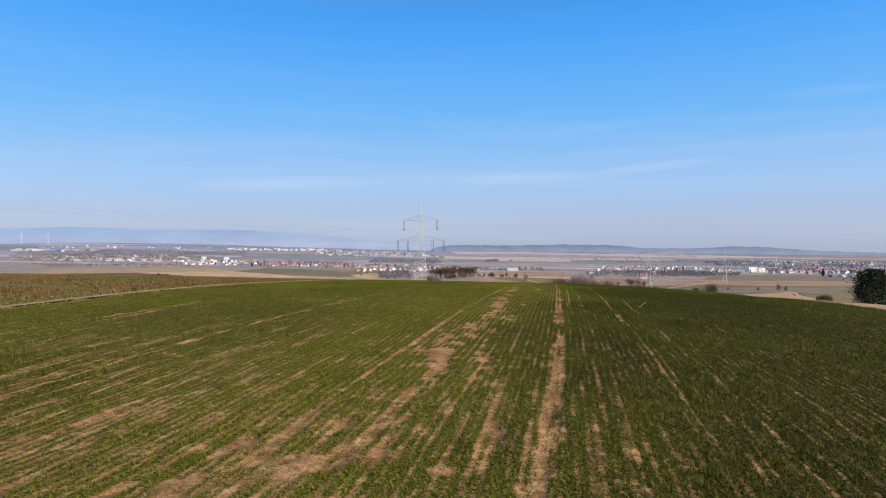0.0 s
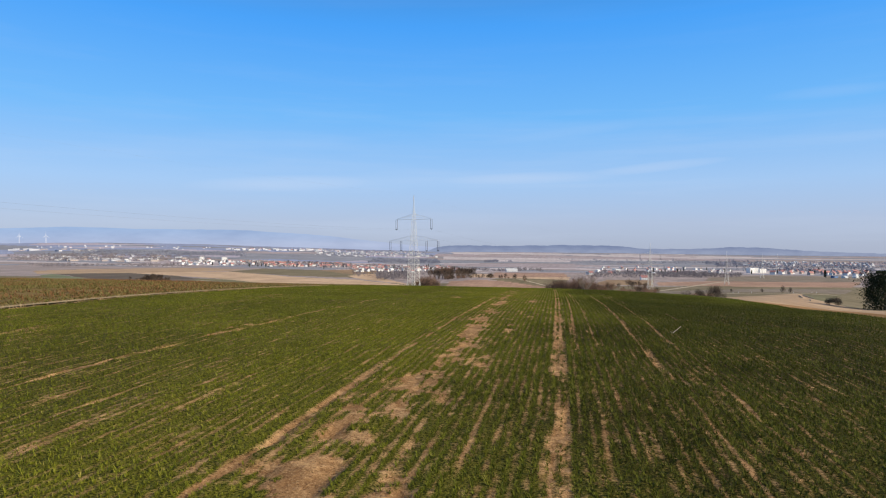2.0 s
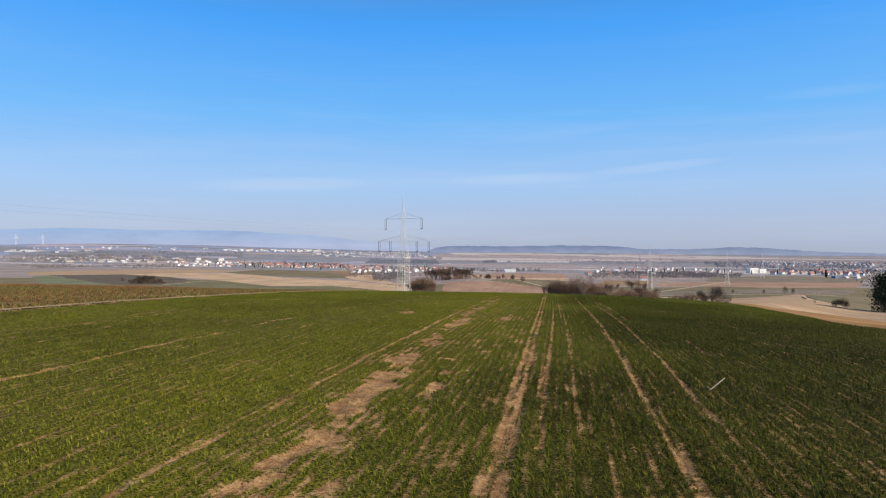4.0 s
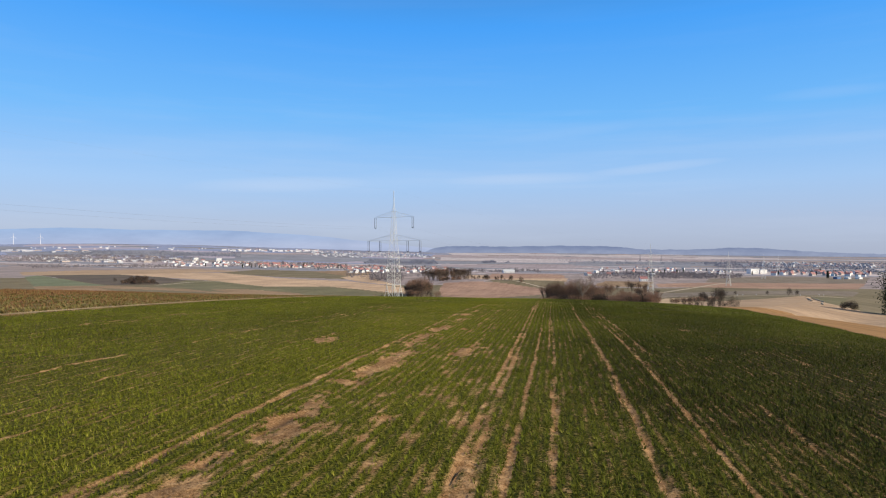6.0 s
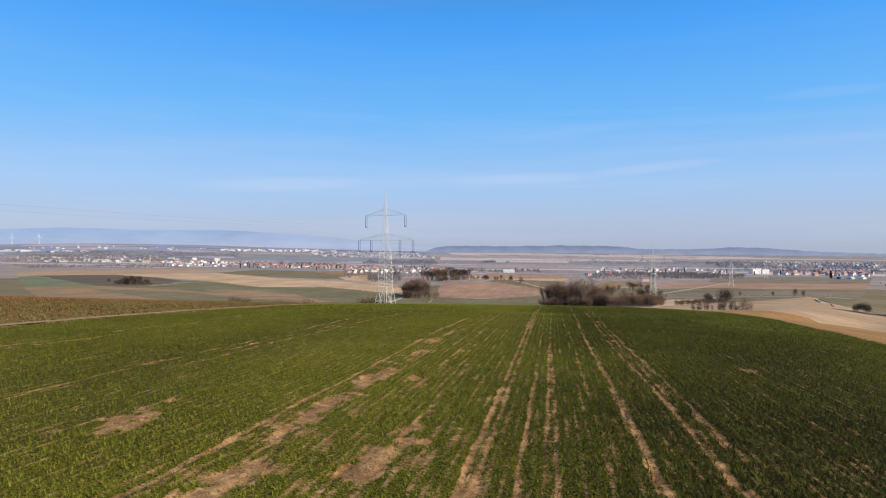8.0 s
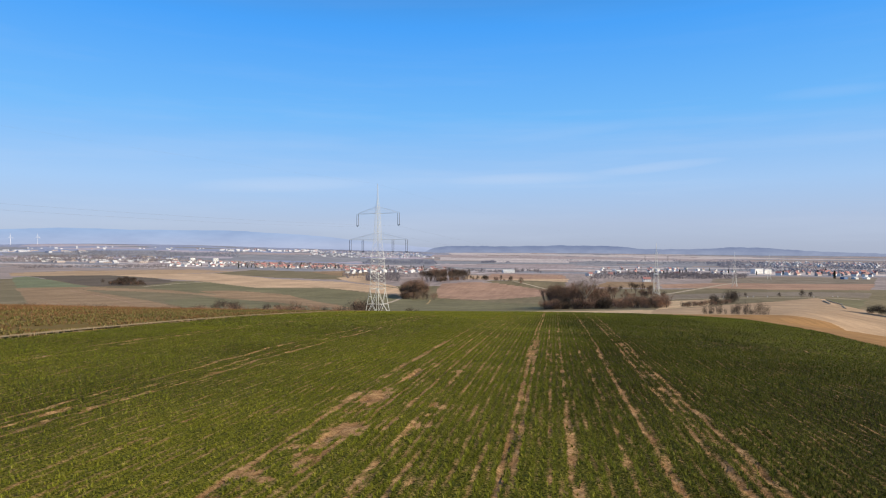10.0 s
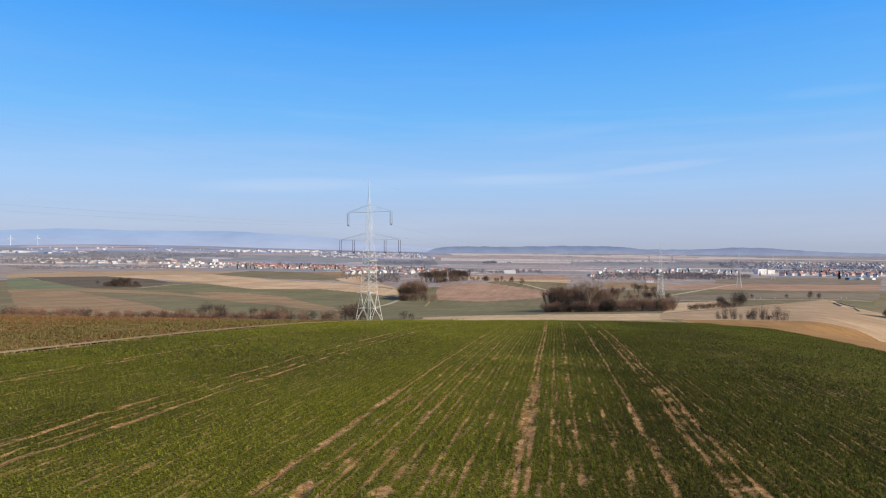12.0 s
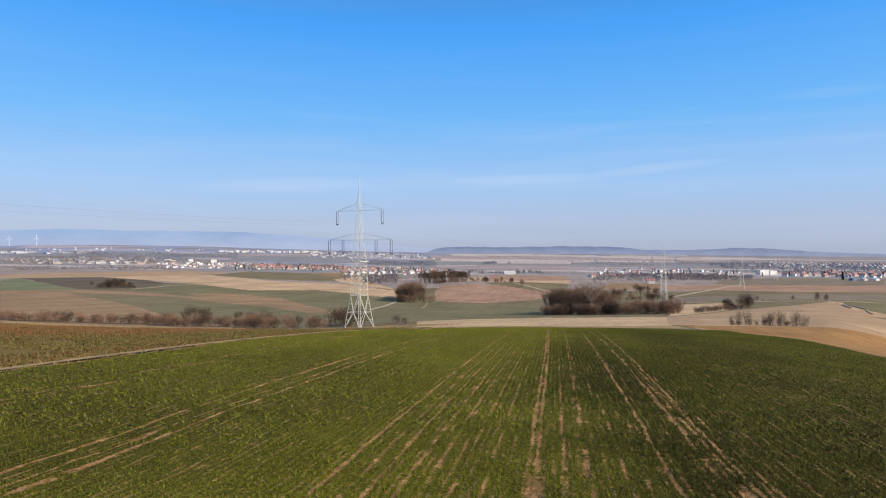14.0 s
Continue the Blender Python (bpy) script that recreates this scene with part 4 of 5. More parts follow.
def build_pylon():
    top = new("power_pylon")
    for sx, sy in ((1, 1), (-1, 1), (-1, -1), (1, -1)):
        bm = bmesh.new()
        for (z0, a), (z1, b) in zip(MAST, MAST[1:]):
            w = 0.15 - 0.0025 * z0
            bar(bm, (sx * a, sy * a, z0), (sx * b, sy * b, z1), w, w - 0.02)
        part("leg", bm, STEEL, top)
        bm = bmesh.new()
        bmesh.ops.create_cone(bm, cap_ends=True, segments=12, radius1=0.6, radius2=0.45, depth=1.2, matrix=Matrix.Translation((sx * 3.3, sy * 3.3, -0.25)))
        part("footing", bm, CONCRETE, top, "concrete footing")
    a, m, b = mast_width(0), mast_width(5.0), mast_width(10.4)

    def brace(p, q, w):
        bm = bmesh.new()
        bar(bm, p, q, w)
        part("brace", bm, STEEL, top)
    for k in range(4):
        c0, c1 = ((1, 1), (-1, 1), (-1, -1), (1, -1))[k], ((-1, 1), (-1, -1), (1, -1), (1, 1))[k]
        mid = [(c0[i] + c1[i]) / 2 for i in (0, 1)]
        for c in (c0, c1):
            brace((c[0] * a, c[1] * a, 0), (mid[0] * m, mid[1] * m, 5.0), 0.1)
            brace((mid[0] * m, mid[1] * m, 5.0), (c[0] * b, c[1] * b, 10.4), 0.095)
            brace((c[0] * m, c[1] * m, 5.0), (mid[0] * m, mid[1] * m, 5.0), 0.085)
            q, h = mast_width(2.5), mast_width(7.7)
            brace((c[0] * q, c[1] * q, 2.5), ((c[0] * a + mid[0] * m) / 2, (c[1] * a + mid[1] * m) / 2, 2.5), 0.055)
            brace((c[0] * h, c[1] * h, 7.7), ((c[0] * b + mid[0] * m) / 2, (c[1] * b + mid[1] * m) / 2, 7.7), 0.055)
        brace((c0[0] * b, c0[1] * b, 10.4), (c1[0] * b, c1[1] * b, 10.4), 0.1)
    bm = bmesh.new()
    lattice_panels(bm, (10.4, 12.3, 14.1, 15.9, 17.7, 19.5, 21.2), 0.04)
    part("body_bracing", bm, STEEL, top)
    bm = bmesh.new()
    w = mast_width(21.2) + 0.4
    for k in range(4):
        c0, c1 = ((1, 1), (-1, 1), (-1, -1), (1, -1))[k], ((-1, 1), (-1, -1), (1, -1), (1, 1))[k]
        bar(bm, (c0[0] * w, c0[1] * w, 21.2), (c1[0] * w, c1[1] * w, 21.2), 0.17)
    part("belt", bm, STEEL, top)
    bm = bmesh.new()
    lattice_panels(bm, (21.2, 23.6, 26.0, 28.2, 29.6, 31.0, 32.6, 34.2, 35.8, 37.4, 38.7, 39.9), 0.03)
    part("head_bracing", bm, STEEL, top)
    bm = bmesh.new()
    for sx, sy in ((1, 1), (-1, 1), (-1, -1), (1, -1)):
        bar(bm, (sx * 0.55, sy * 0.55, 39.9), (sx * 0.2, sy * 0.2, 42.0), 0.075, 0.075)
        bar(bm, (sx * 0.2, sy * 0.2, 42.0), (sx * 0.05, sy * 0.05, 48.0), 0.065, 0.045)
    for z in (40.9, 42.0, 44.0):
        w = float(np.interp(z, (39.9, 42.0, 48.0), (0.55, 0.2, 0.05)))
        for k in range(4):
            c0, c1 = ((1, 1), (-1, 1), (-1, -1), (1, -1))[k], ((-1, 1), (-1, -1), (1, -1), (1, 1))[k]
            bar(bm, (c0[0] * w, c0[1] * w, z), (c1[0] * w, c1[1] * w, z), 0.06)
    part("spire", bm, STEEL, top)
    crossarm(top, "upper_crossarm", UPPER, 9.6, 2.4, UPPER_HANGS)
    crossarm(top, "lower_crossarm", LOWER, 13.1, 2.4, LOWER_HANGS)
    return tagged(top, "pale grey steel lattice power pylon with two crossarms", "pylon", "pylons of the power line")


CONCRETE = plain_mat("concrete", (0.45, 0.43, 0.4), 0.9)
LINE = [(-209, -68), (-66, 283), (77, 634), (226, 984), (372, 1334), (506, 1687)]
LINE_TURN = -math.degrees(math.atan2(143, 351))


def stand(x, y, turn, sink=0.0):
    return pose(x, y, float(height(x, y)) - sink, 0, 0, turn)


pylon = build_pylon()
pylon.matrix_basis = stand(*LINE[1], LINE_TURN)
for at in LINE[:1] + LINE[2:]:
    copy_thing(pylon, stand(*at, LINE_TURN))


def span(a, b, x, z, sag, thick=0.011):
    """One hanging cable between two pylons."""
    cu = bpy.data.curves.new("power_cable", "CURVE")
    cu.dimensions, cu.bevel_depth, cu.bevel_resolution = "3D", thick, 1
    sp = cu.splines.new("POLY")
    sp.points.add(40)
    p, q = stand(*a, LINE_TURN) @ Vector((x, 0, z)), stand(*b, LINE_TURN) @ Vector((x, 0, z))
    for k in range(41):
        f = k / 40
        v = p.lerp(q, f)
        sp.points[k].co = (v.x, v.y, v.z - sag * 4 * f * (1 - f), 1)
    cu.materials.append(WIRE)
    tagged(new("power_cable", cu), "thin dark overhead power cable", "cable", "cables of the power line")


for a, b in zip(LINE, LINE[1:]):
    for x, z in [(x, UPPER - 4.6) for x in UPPER_HANGS] + [(x, LOWER - 4.6) for x in LOWER_HANGS]:
        span(a, b, x, z, 6.3)
    span(a, b, 0, 48.0, 5.0, 0.005)


# ---- trees, shrubs and woods, all bare in late winter ----
BARK = plain_mat("grey-brown bark", (0.16, 0.115, 0.085), 0.9, 0.0, 0.4, 0.6)
PALE_BARK = plain_mat("pale lichened bark", (0.3, 0.25, 0.195), 0.9, 0.0, 0.35, 0.6)
TWIG = leaf_mat("brown twigs", [(0.0, (0.08, 0.05, 0.036)), (0.5, (0.165, 0.1, 0.07)), (1.0, (0.28, 0.18, 0.115))], 0.9)
TWIG_DARK = leaf_mat("dark twigs", [(0.0, (0.03, 0.024, 0.02)), (0.5, (0.065, 0.048, 0.038)), (1.0, (0.13, 0.09, 0.06))], 0.9)
TWIG_RED = leaf_mat("reddish twigs", [(0.0, (0.15, 0.08, 0.055)), (0.5, (0.27, 0.155, 0.105)), (1.0, (0.38, 0.25, 0.17))], 0.9)
NEEDLE = leaf_mat("dark evergreen leaves", [(0.0, (0.012, 0.02, 0.01)), (0.5, (0.025, 0.035, 0.014)), (1.0, (0.035, 0.042, 0.018))], 0.8)
CONIFER = leaf_mat("dull green needles", [(0.0, (0.04, 0.05, 0.035)), (0.5, (0.065, 0.075, 0.05)), (1.0, (0.1, 0.105, 0.07))], 0.8)
DRY = leaf_mat("dry tall grass", [(0.0, (0.24, 0.17, 0.09)), (0.5, (0.37, 0.27, 0.15)), (1.0, (0.5, 0.39, 0.23))], 0.8)


def limb_mesh(name, segments, material):
    """Tapered three-sided limbs: rows of start, end, radius at both."""
    v, f = [], []
    for p, q, r0, r1 in segments:
        t = (q - p).to_track_quat("Z", "Y")
        k = len(v)
        for c, r in ((p, r0), (q, r1)):
            for j in range(3):
                g = 2.0944 * j
                v.append(c + t @ Vector((r * math.cos(g), r * math.sin(g), 0)))
        f += [(k + j, k + (j + 1) % 3, k + 3 + (j + 1) % 3, k + 3 + j) for j in range(3)]
    return mesh_from(name, v, f, [material])


def sliver_mesh(name, slivers, material):
    """Thin flat twigs: rows of foot, tip, width and a side way."""
    v = []
    for p, q, w, side in slivers:
        v += [p - side * w, p + side * w, q]
    return mesh_from(name, v, np.arange(len(v)).reshape(-1, 3), [material], shade=False)


def tree_parts(rng, tall, spread, trunk_share, twigs, forks=4, width=0.06):
    """Grows a bare tree: trunk, limbs and branches, and a mist of twigs."""
    limbs, slivers = [], []

    def turn():
        return Vector((rng.gauss(0, 1), rng.gauss(0, 1), rng.gauss(0, 0.7))).normalized()

    def grow(p, way, length, r, depth):
        q = p + way * length
        bend = p.lerp(q, 0.5) + turn() * length * 0.07
        limbs.append((p, bend, r, r * 0.82))
        limbs.append((bend, q, r * 0.82, r * 0.6))
        if depth == 0:
            for _ in range(twigs):
                a = bend.lerp(q, rng.uniform(-0.4, 1))
                w = (way * 0.7 + turn() * 0.9 + Vector((0, 0, 0.25))).normalized()
                slivers.append((a, a + w * length * rng.uniform(0.5, 1.3), width * rng.uniform(0.5, 1.2), turn()))
            return
        for k in range(forks if depth > 1 else 3):
            a = p.lerp(q, rng.uniform(0.45, 1.0))
            side = turn()
            side.z = abs(side.z) * 0.3
            w = (way * 0.62 + side * spread + Vector((0, 0, 0.38))).normalized()
            grow(a, w, length * rng.uniform(0.55, 0.8), r * 0.5, depth - 1)
    foot = tall * trunk_share
    r = tall * 0.017
    limbs.append((Vector((0, 0, -0.4)), Vector((0, 0, foot)), r * 1.5, r * 1.1))
    for k in range(forks + 1):
        g = 2 * math.pi * (k + rng.uniform(-0.3, 0.3)) / (forks + 1)
        w = Vector((math.cos(g) * spread, math.sin(g) * spread, rng.uniform(0.6, 1.3))).normalized()
        grow(Vector((0, 0, foot * rng.uniform(0.75, 1.0))), w, tall * (1 - trunk_share) * 0.42, r * 0.75, 2)
    return limbs, slivers


def chance(rng, up=0.0):
    return Vector((rng.gauss(0, 1), rng.gauss(0, 1), rng.gauss(up, 0.8))).normalized()


def crown_fill(rng, count, centre, rx, rz, length, width, lobes=5):
    """Fine twigs that fill a rounded crown of several lobes."""
    balls = [(Vector((0, 0, centre)), 0.72)]
    for _ in range(lobes):
        d = chance(rng, 0.2)
        balls.append((Vector((d.x * rx * 0.5, d.y * rx * 0.5, centre + d.z * rz * 0.45)), rng.uniform(0.4, 0.62)))
    out = []
    for _ in range(count):
        c, size = rng.choice(balls)
        d = chance(rng)
        f = size * rng.random() ** 0.4
        a = c + Vector((d.x * rx * f, d.y * rx * f, d.z * rz * f))
        w = (d * 0.6 + chance(rng, 0.5)).normalized()
        out.append((a, a + w * length * rng.uniform(0.5, 1.3), width * rng.uniform(0.5, 1.3), chance(rng)))
    return out


def tree(name, label, category, seed, tall, spread, trunk_share, twigs, bark, twig, forks=4, width=0.06, fill=0, broad=0.36, deep=0.46):
    rng = random.Random(seed)
    limbs, slivers = tree_parts(rng, tall, spread, trunk_share, twigs, forks, width)
    k = tall / max(q.z for _, q, _, _ in slivers)
    limbs = [(p * k, q * k, r0 * k, r1 * k) for p, q, r0, r1 in limbs]
    slivers = [(p * k, q * k, w, side) for p, q, w, side in slivers]
    slivers += crown_fill(rng, fill, tall * (0.5 + trunk_share * 0.25), tall * broad, tall * deep, tall * 0.07, width)
    top = new(name)
    for part_name, me in (("trunk", limb_mesh("trunk", limbs, bark)), ("crown", sliver_mesh("crown", slivers, twig))):
        ob = new(part_name, me)
        ob.parent = top
    return tagged(top, label, category)


def shrub(name, label, seed, tall, wide, stems, twigs, twig, width=0.05, category="shrub"):
    """A thicket of stems under a rounded mist of twigs."""
    rng = random.Random(seed)
    limbs = []
    slivers = crown_fill(rng, twigs, tall * 0.45, wide * 0.85, tall * 0.62, tall * 0.16, width, 7)
    for _ in range(stems):
        g, s = rng.uniform(0, 6.283), rng.uniform(0, 0.5)
        p = Vector((math.cos(g) * wide * s, math.sin(g) * wide * s, -0.25))
        q = p + Vector((math.cos(g) * wide * rng.uniform(0.1, 0.5), math.sin(g) * wide * rng.uniform(0.1, 0.5), tall * rng.uniform(0.5, 0.95)))
        limbs.append((p, q, 0.05, 0.015))
        for _ in range(12):
            a = p.lerp(q, rng.uniform(0.3, 1.0))
            slivers.append((a, a + chance(rng, 0.7) * tall * rng.uniform(0.1, 0.25), width, chance(rng)))
    slivers = [(p, q, w, side) for p, q, w, side in slivers if p.z > -0.1]
    top = new(name)
    for row in limbs:
        new("stem", limb_mesh("stem", [row], BARK)).parent = top
    new("crown", sliver_mesh("crown", slivers, twig)).parent = top
    return tagged(top, label, category)


def evergreen(name, label, seed, tall, wide):
    rng = random.Random(seed)
    slivers = []
    for _ in range(900):
        h = rng.random() ** 0.8
        g, s = rng.uniform(0, 6.283), wide * (1 - h) ** 0.7 * rng.uniform(0.3, 1.0) * (0.8 + 0.3 * math.sin(5 * h * 6.28))
        a = Vector((math.cos(g) * s * 0.5, math.sin(g) * s * 0.5, tall * (0.08 + 0.92 * h)))
        w = Vector((math.cos(g), math.sin(g), rng.uniform(-0.5, 0.4)))
        slivers.append((a, a + w * tall * 0.11, 0.35, Vector((-math.sin(g), math.cos(g), rng.uniform(-1, 1))).normalized()))
    top = new(name)
    for part_name, me in (("trunk", limb_mesh("trunk", [(Vector((0, 0, -0.3)), Vector((0, 0, tall * 0.9)), tall * 0.02, 0.05)], BARK)), ("crown", sliver_mesh("crown", slivers, CONIFER))):
        ob = new(part_name, me)
        ob.parent = top
    return tagged(top, label, "tree")


def ivy_tree(name, label, seed, tall, wide):
    """A tree so overgrown that its crown reaches the ground, with bare limbs poking out."""
    rng = random.Random(seed)
    limbs, slivers = [(Vector((0, 0, -0.4)), Vector((0, 0, tall * 0.8)), 0.5, 0.15)], []
    for _ in range(26):
        g, h = rng.uniform(0, 6.283), rng.uniform(0.15, 0.8)
        p = Vector((0, 0, tall * h))
        q = p + Vector((math.cos(g) * wide * rng.uniform(0.6, 1.0), math.sin(g) * wide * rng.uniform(0.6, 1.0), tall * rng.uniform(0.05, 0.25)))
        limbs.append((p, q, 0.16, 0.04))
        for _ in range(170):
            f = rng.uniform(0.25, 1.05)
            a = p.lerp(q, f) + Vector((rng.gauss(0, 1.5), rng.gauss(0, 1.5), rng.gauss(-0.4, 1.3)))
            a.z = max(a.z, 0.2)
            w = Vector((rng.gauss(0, 1), rng.gauss(0, 1), rng.gauss(0.1, 0.8))).normalized()
            side = Vector((rng.gauss(0, 1), rng.gauss(0, 1), rng.gauss(0, 1))).normalized()
            slivers.append((a, a + w * rng.uniform(0.5, 1.2), rng.uniform(0.12, 0.35), side))
    for _ in range(6500):
        h = rng.uniform(0, 0.97)
        g, s = rng.uniform(0, 6.283), wide * 0.92 * rng.random() ** 0.4 * math.sqrt(max(0.05, 1 - (abs(h - 0.35) / 0.64) ** 2.2))
        s *= 0.85 + 0.15 * math.sin(3 * g + 7 * h)
        a = Vector((math.cos(g) * s, math.sin(g) * s, tall * h))
        w = Vector((rng.gauss(0, 1), rng.gauss(0, 1), rng.gauss(0.3, 0.8))).normalized()
        slivers.append((a, a + w * rng.uniform(0.6, 1.4), rng.uniform(0.14, 0.36), Vector((rng.gauss(0, 1), rng.gauss(0, 1), rng.gauss(0, 1))).normalized()))
    top = new(name)
    for part_name, me in (("trunk", limb_mesh("trunk", limbs, BARK)), ("crown", sliver_mesh("crown", slivers, NEEDLE))):
        ob = new(part_name, me)
        ob.parent = top
    return tagged(top, label, "tree")


PLACED = set()


def plant(proto, x, y, scale=1.0, turn=0.0, sink=0.1, label="", group=""):
    """Stands a tree or shrub: the first time the thing itself, later a copy."""
    m = stand(x, y, turn, sink) @ Matrix.Diagonal((scale, scale, scale, 1))
    if proto.name in PLACED:
        ob = copy_thing(proto, m)
        ob.matrix_basis = m
    else:
        PLACED.add(proto.name)
        ob = proto
        ob.matrix_basis = m
    return tagged(ob, label, group=group)


def spots(seed, quad, count):
    """Chance places in a four-cornered plot."""
    rng = random.Random(seed)
    a, b, c, d = (Vector(p) for p in quad)
    for _ in range(count):
        u, v = rng.random(), rng.random()
        p = a.lerp(b, u).lerp(d.lerp(c, u), v)
        yield p.x, p.y, rng


OAK = tree("bare_tree", "tall bare grey-limbed tree at the copse", "tree", 1, 23, 0.75, 0.3, 12, PALE_BARK, TWIG, 4, 0.035, 300)
ASH = tree("bare_tree", "bare brown tree with a dense twiggy crown", "tree", 2, 16, 0.45, 0.15, 9, BARK, TWIG, 4, 0.04, 1150)
ELM = tree("bare_tree", "bare reddish-brown tree with a rounded crown", "tree", 3, 16, 0.48, 0.12, 9, BARK, TWIG_RED, 4, 0.04, 1150)
ALDER = tree("bare_tree", "dark bare tree with upright twigs", "tree", 4, 15, 0.4, 0.1, 9, BARK, TWIG_DARK, 4, 0.04, 1150)
FAR_TREE = shrub("bare_tree", "small rounded bare tree in the valley", 5, 9, 4.6, 9, 1100, TWIG_DARK, 0.05, "tree")
LONE = shrub("bare_tree", "broad dark bare tree beside the tilled field", 6, 9.5, 6.2, 14, 3000, TWIG_DARK, 0.05, "tree")
IVY = ivy_tree("ivy_tree", "large dark tree wrapped in evergreen growth", 8, 20, 12)
THORN = shrub("thorn_shrub", "low dark leafless thorn shrub", 11, 5, 3.4, 9, 700, TWIG_DARK, 0.043)
HAZEL = shrub("hazel_shrub", "reddish-brown leafless shrub in the hedge", 12, 4.5, 3.2, 9, 700, TWIG_RED, 0.043)
SCRUB = shrub("scrub", "thin straggling leafless shrub in the stubble", 13, 5.5, 2.1, 9, 460, TWIG_DARK, 0.024)
SPRUCE = evergreen("evergreen", "dark evergreen tree between the houses", 14, 13, 3.6)

# the copse beyond the pale strip
COPSE = "trees of the copse"
plant(OAK, 11.5, 434, 0.95, 40, group=COPSE)
for k, (x, y, rng) in enumerate(spots(21, ((-12, 436), (24, 430), (30, 480), (-7, 505)), 38)):
    plant((ASH, ELM, ALDER, ELM, ASH)[k % 5], x, y, rng.uniform(0.75, 1.12) * (1.0 if x < 14 else 0.8), rng.uniform(0, 360), group=COPSE)
for k, (x, y, rng) in enumerate(spots(22, ((-16, 430), (24, 418), (24, 430), (-10, 442)), 58)):
    plant((THORN, HAZEL, THORN)[k % 3], x, y, rng.uniform(0.9, 1.5), rng.uniform(0, 360), group=COPSE)
for k, (x, y, rng) in enumerate(spots(23, ((22, 418), (50, 392), (56, 432), (30, 470)), 64)):
    plant((HAZEL, HAZEL, ELM, THORN)[k % 4], x, y, rng.uniform(0.95, 1.4) if k % 4 != 2 else rng.uniform(0.4, 0.6), rng.uniform(0, 360), group=COPSE)
for k, (x, y, rng) in enumerate(spots(24, ((44, 640), (84, 600), (92, 650), (50, 690)), 18)):
    plant((ASH, ALDER, ELM)[k % 3], x, y, rng.uniform(0.32, 0.6), rng.uniform(0, 360), group="trees behind the copse")
for k, (x, y, rng) in enumerate(spots(17, ((2, 662), (46, 662), (50, 700), (0, 700)), 16)):
    plant((ELM, ELM, ASH)[k % 3], x, y, rng.uniform(0.7, 1.05), rng.uniform(0, 360), group="trees behind the copse")
for k, (x, y, rng) in enumerate(spots(24, ((52, 800), (92, 745), (104, 820), (58, 880)), 12)):
    plant((ASH, ALDER, HAZEL)[k % 3], x, y, rng.uniform(0.55, 0.9), rng.uniform(0, 360), group="row of trees by the farm")
# the round clump in the meadow, and the wood on the knoll behind it
for k, (x, y, rng) in enumerate(spots(25, ((-163, 684), (-134, 676), (-146, 752), (-182, 765)), 34)):
    dome = 1 - 0.5 * min(1.0, ((x + 148 + (y - 680) * 0.205) / 16) ** 2)
    plant((ALDER, ELM, ASH)[k % 3], x, y, dome * rng.uniform(1.15, 1.5), rng.uniform(0, 360), group="trees of the meadow clump")
plant(HAZEL, -127, 676, 1.8, 0, group="trees of the meadow clump")
for k, (x, y, rng) in enumerate(spots(20, ((-163, 678), (-133, 670), (-132, 676), (-162, 685)), 9)):
    plant((THORN, HAZEL)[k % 2], x, y, rng.uniform(1.2, 1.9), rng.uniform(0, 360), group="trees of the meadow clump")
for k, (x, y, rng) in enumerate(spots(26, ((-182, 965), (-155, 1085), (-185, 1150), (-225, 1040)), 40)):
    plant((ALDER, ASH)[k % 2], x, y, rng.uniform(1.05, 1.5), rng.uniform(0, 360), group="trees on the knoll")
for k, (x, y, rng) in enumerate(spots(27, ((-150, 1107), (-60, 955), (-64, 975), (-160, 1140)), 30)):
    plant((FAR_TREE, HAZEL)[k % 2], x, y, rng.uniform(0.6, 1.0), rng.uniform(0, 360), group="hedge behind the knoll")
for k, (x, y, rng) in enumerate(spots(18, ((-180, 958), (-153, 1080), (-160, 1090), (-190, 970)), 22)):
    plant((THORN, HAZEL)[k % 2], x, y, rng.uniform(0.9, 1.6), rng.uniform(0, 360), group="trees on the knoll")
# shrubs on the old mound
for k, (x, y, rng) in enumerate(spots(28, ((-571, 775), (-518, 778), (-550, 815), (-605, 818)), 62)):
    dome = 1 - 0.7 * min(1.0, ((x + 544 + (y - 777) * 0.85) / 29) ** 2)
    plant((THORN, ALDER, THORN, HAZEL)[k % 4], x, y, dome * (rng.uniform(1.1, 1.8) if k % 4 != 1 else rng.uniform(0.5, 0.85)), rng.uniform(0, 360), group="shrubs on the mound")
plant(FAR_TREE, -612, 815, 0.7, 0, group="shrubs on the mound")
for k, (x, y, rng) in enumerate(spots(19, ((-560, 782), (-530, 784), (-550, 805), (-585, 808)), 12)):
    plant(ALDER, x, y, rng.uniform(0.65, 0.95) * (1 - 0.7 * min(1.0, ((x + 544 + (y - 777) * 0.85) / 29) ** 2)), rng.uniform(0, 360), group="shrubs on the mound")
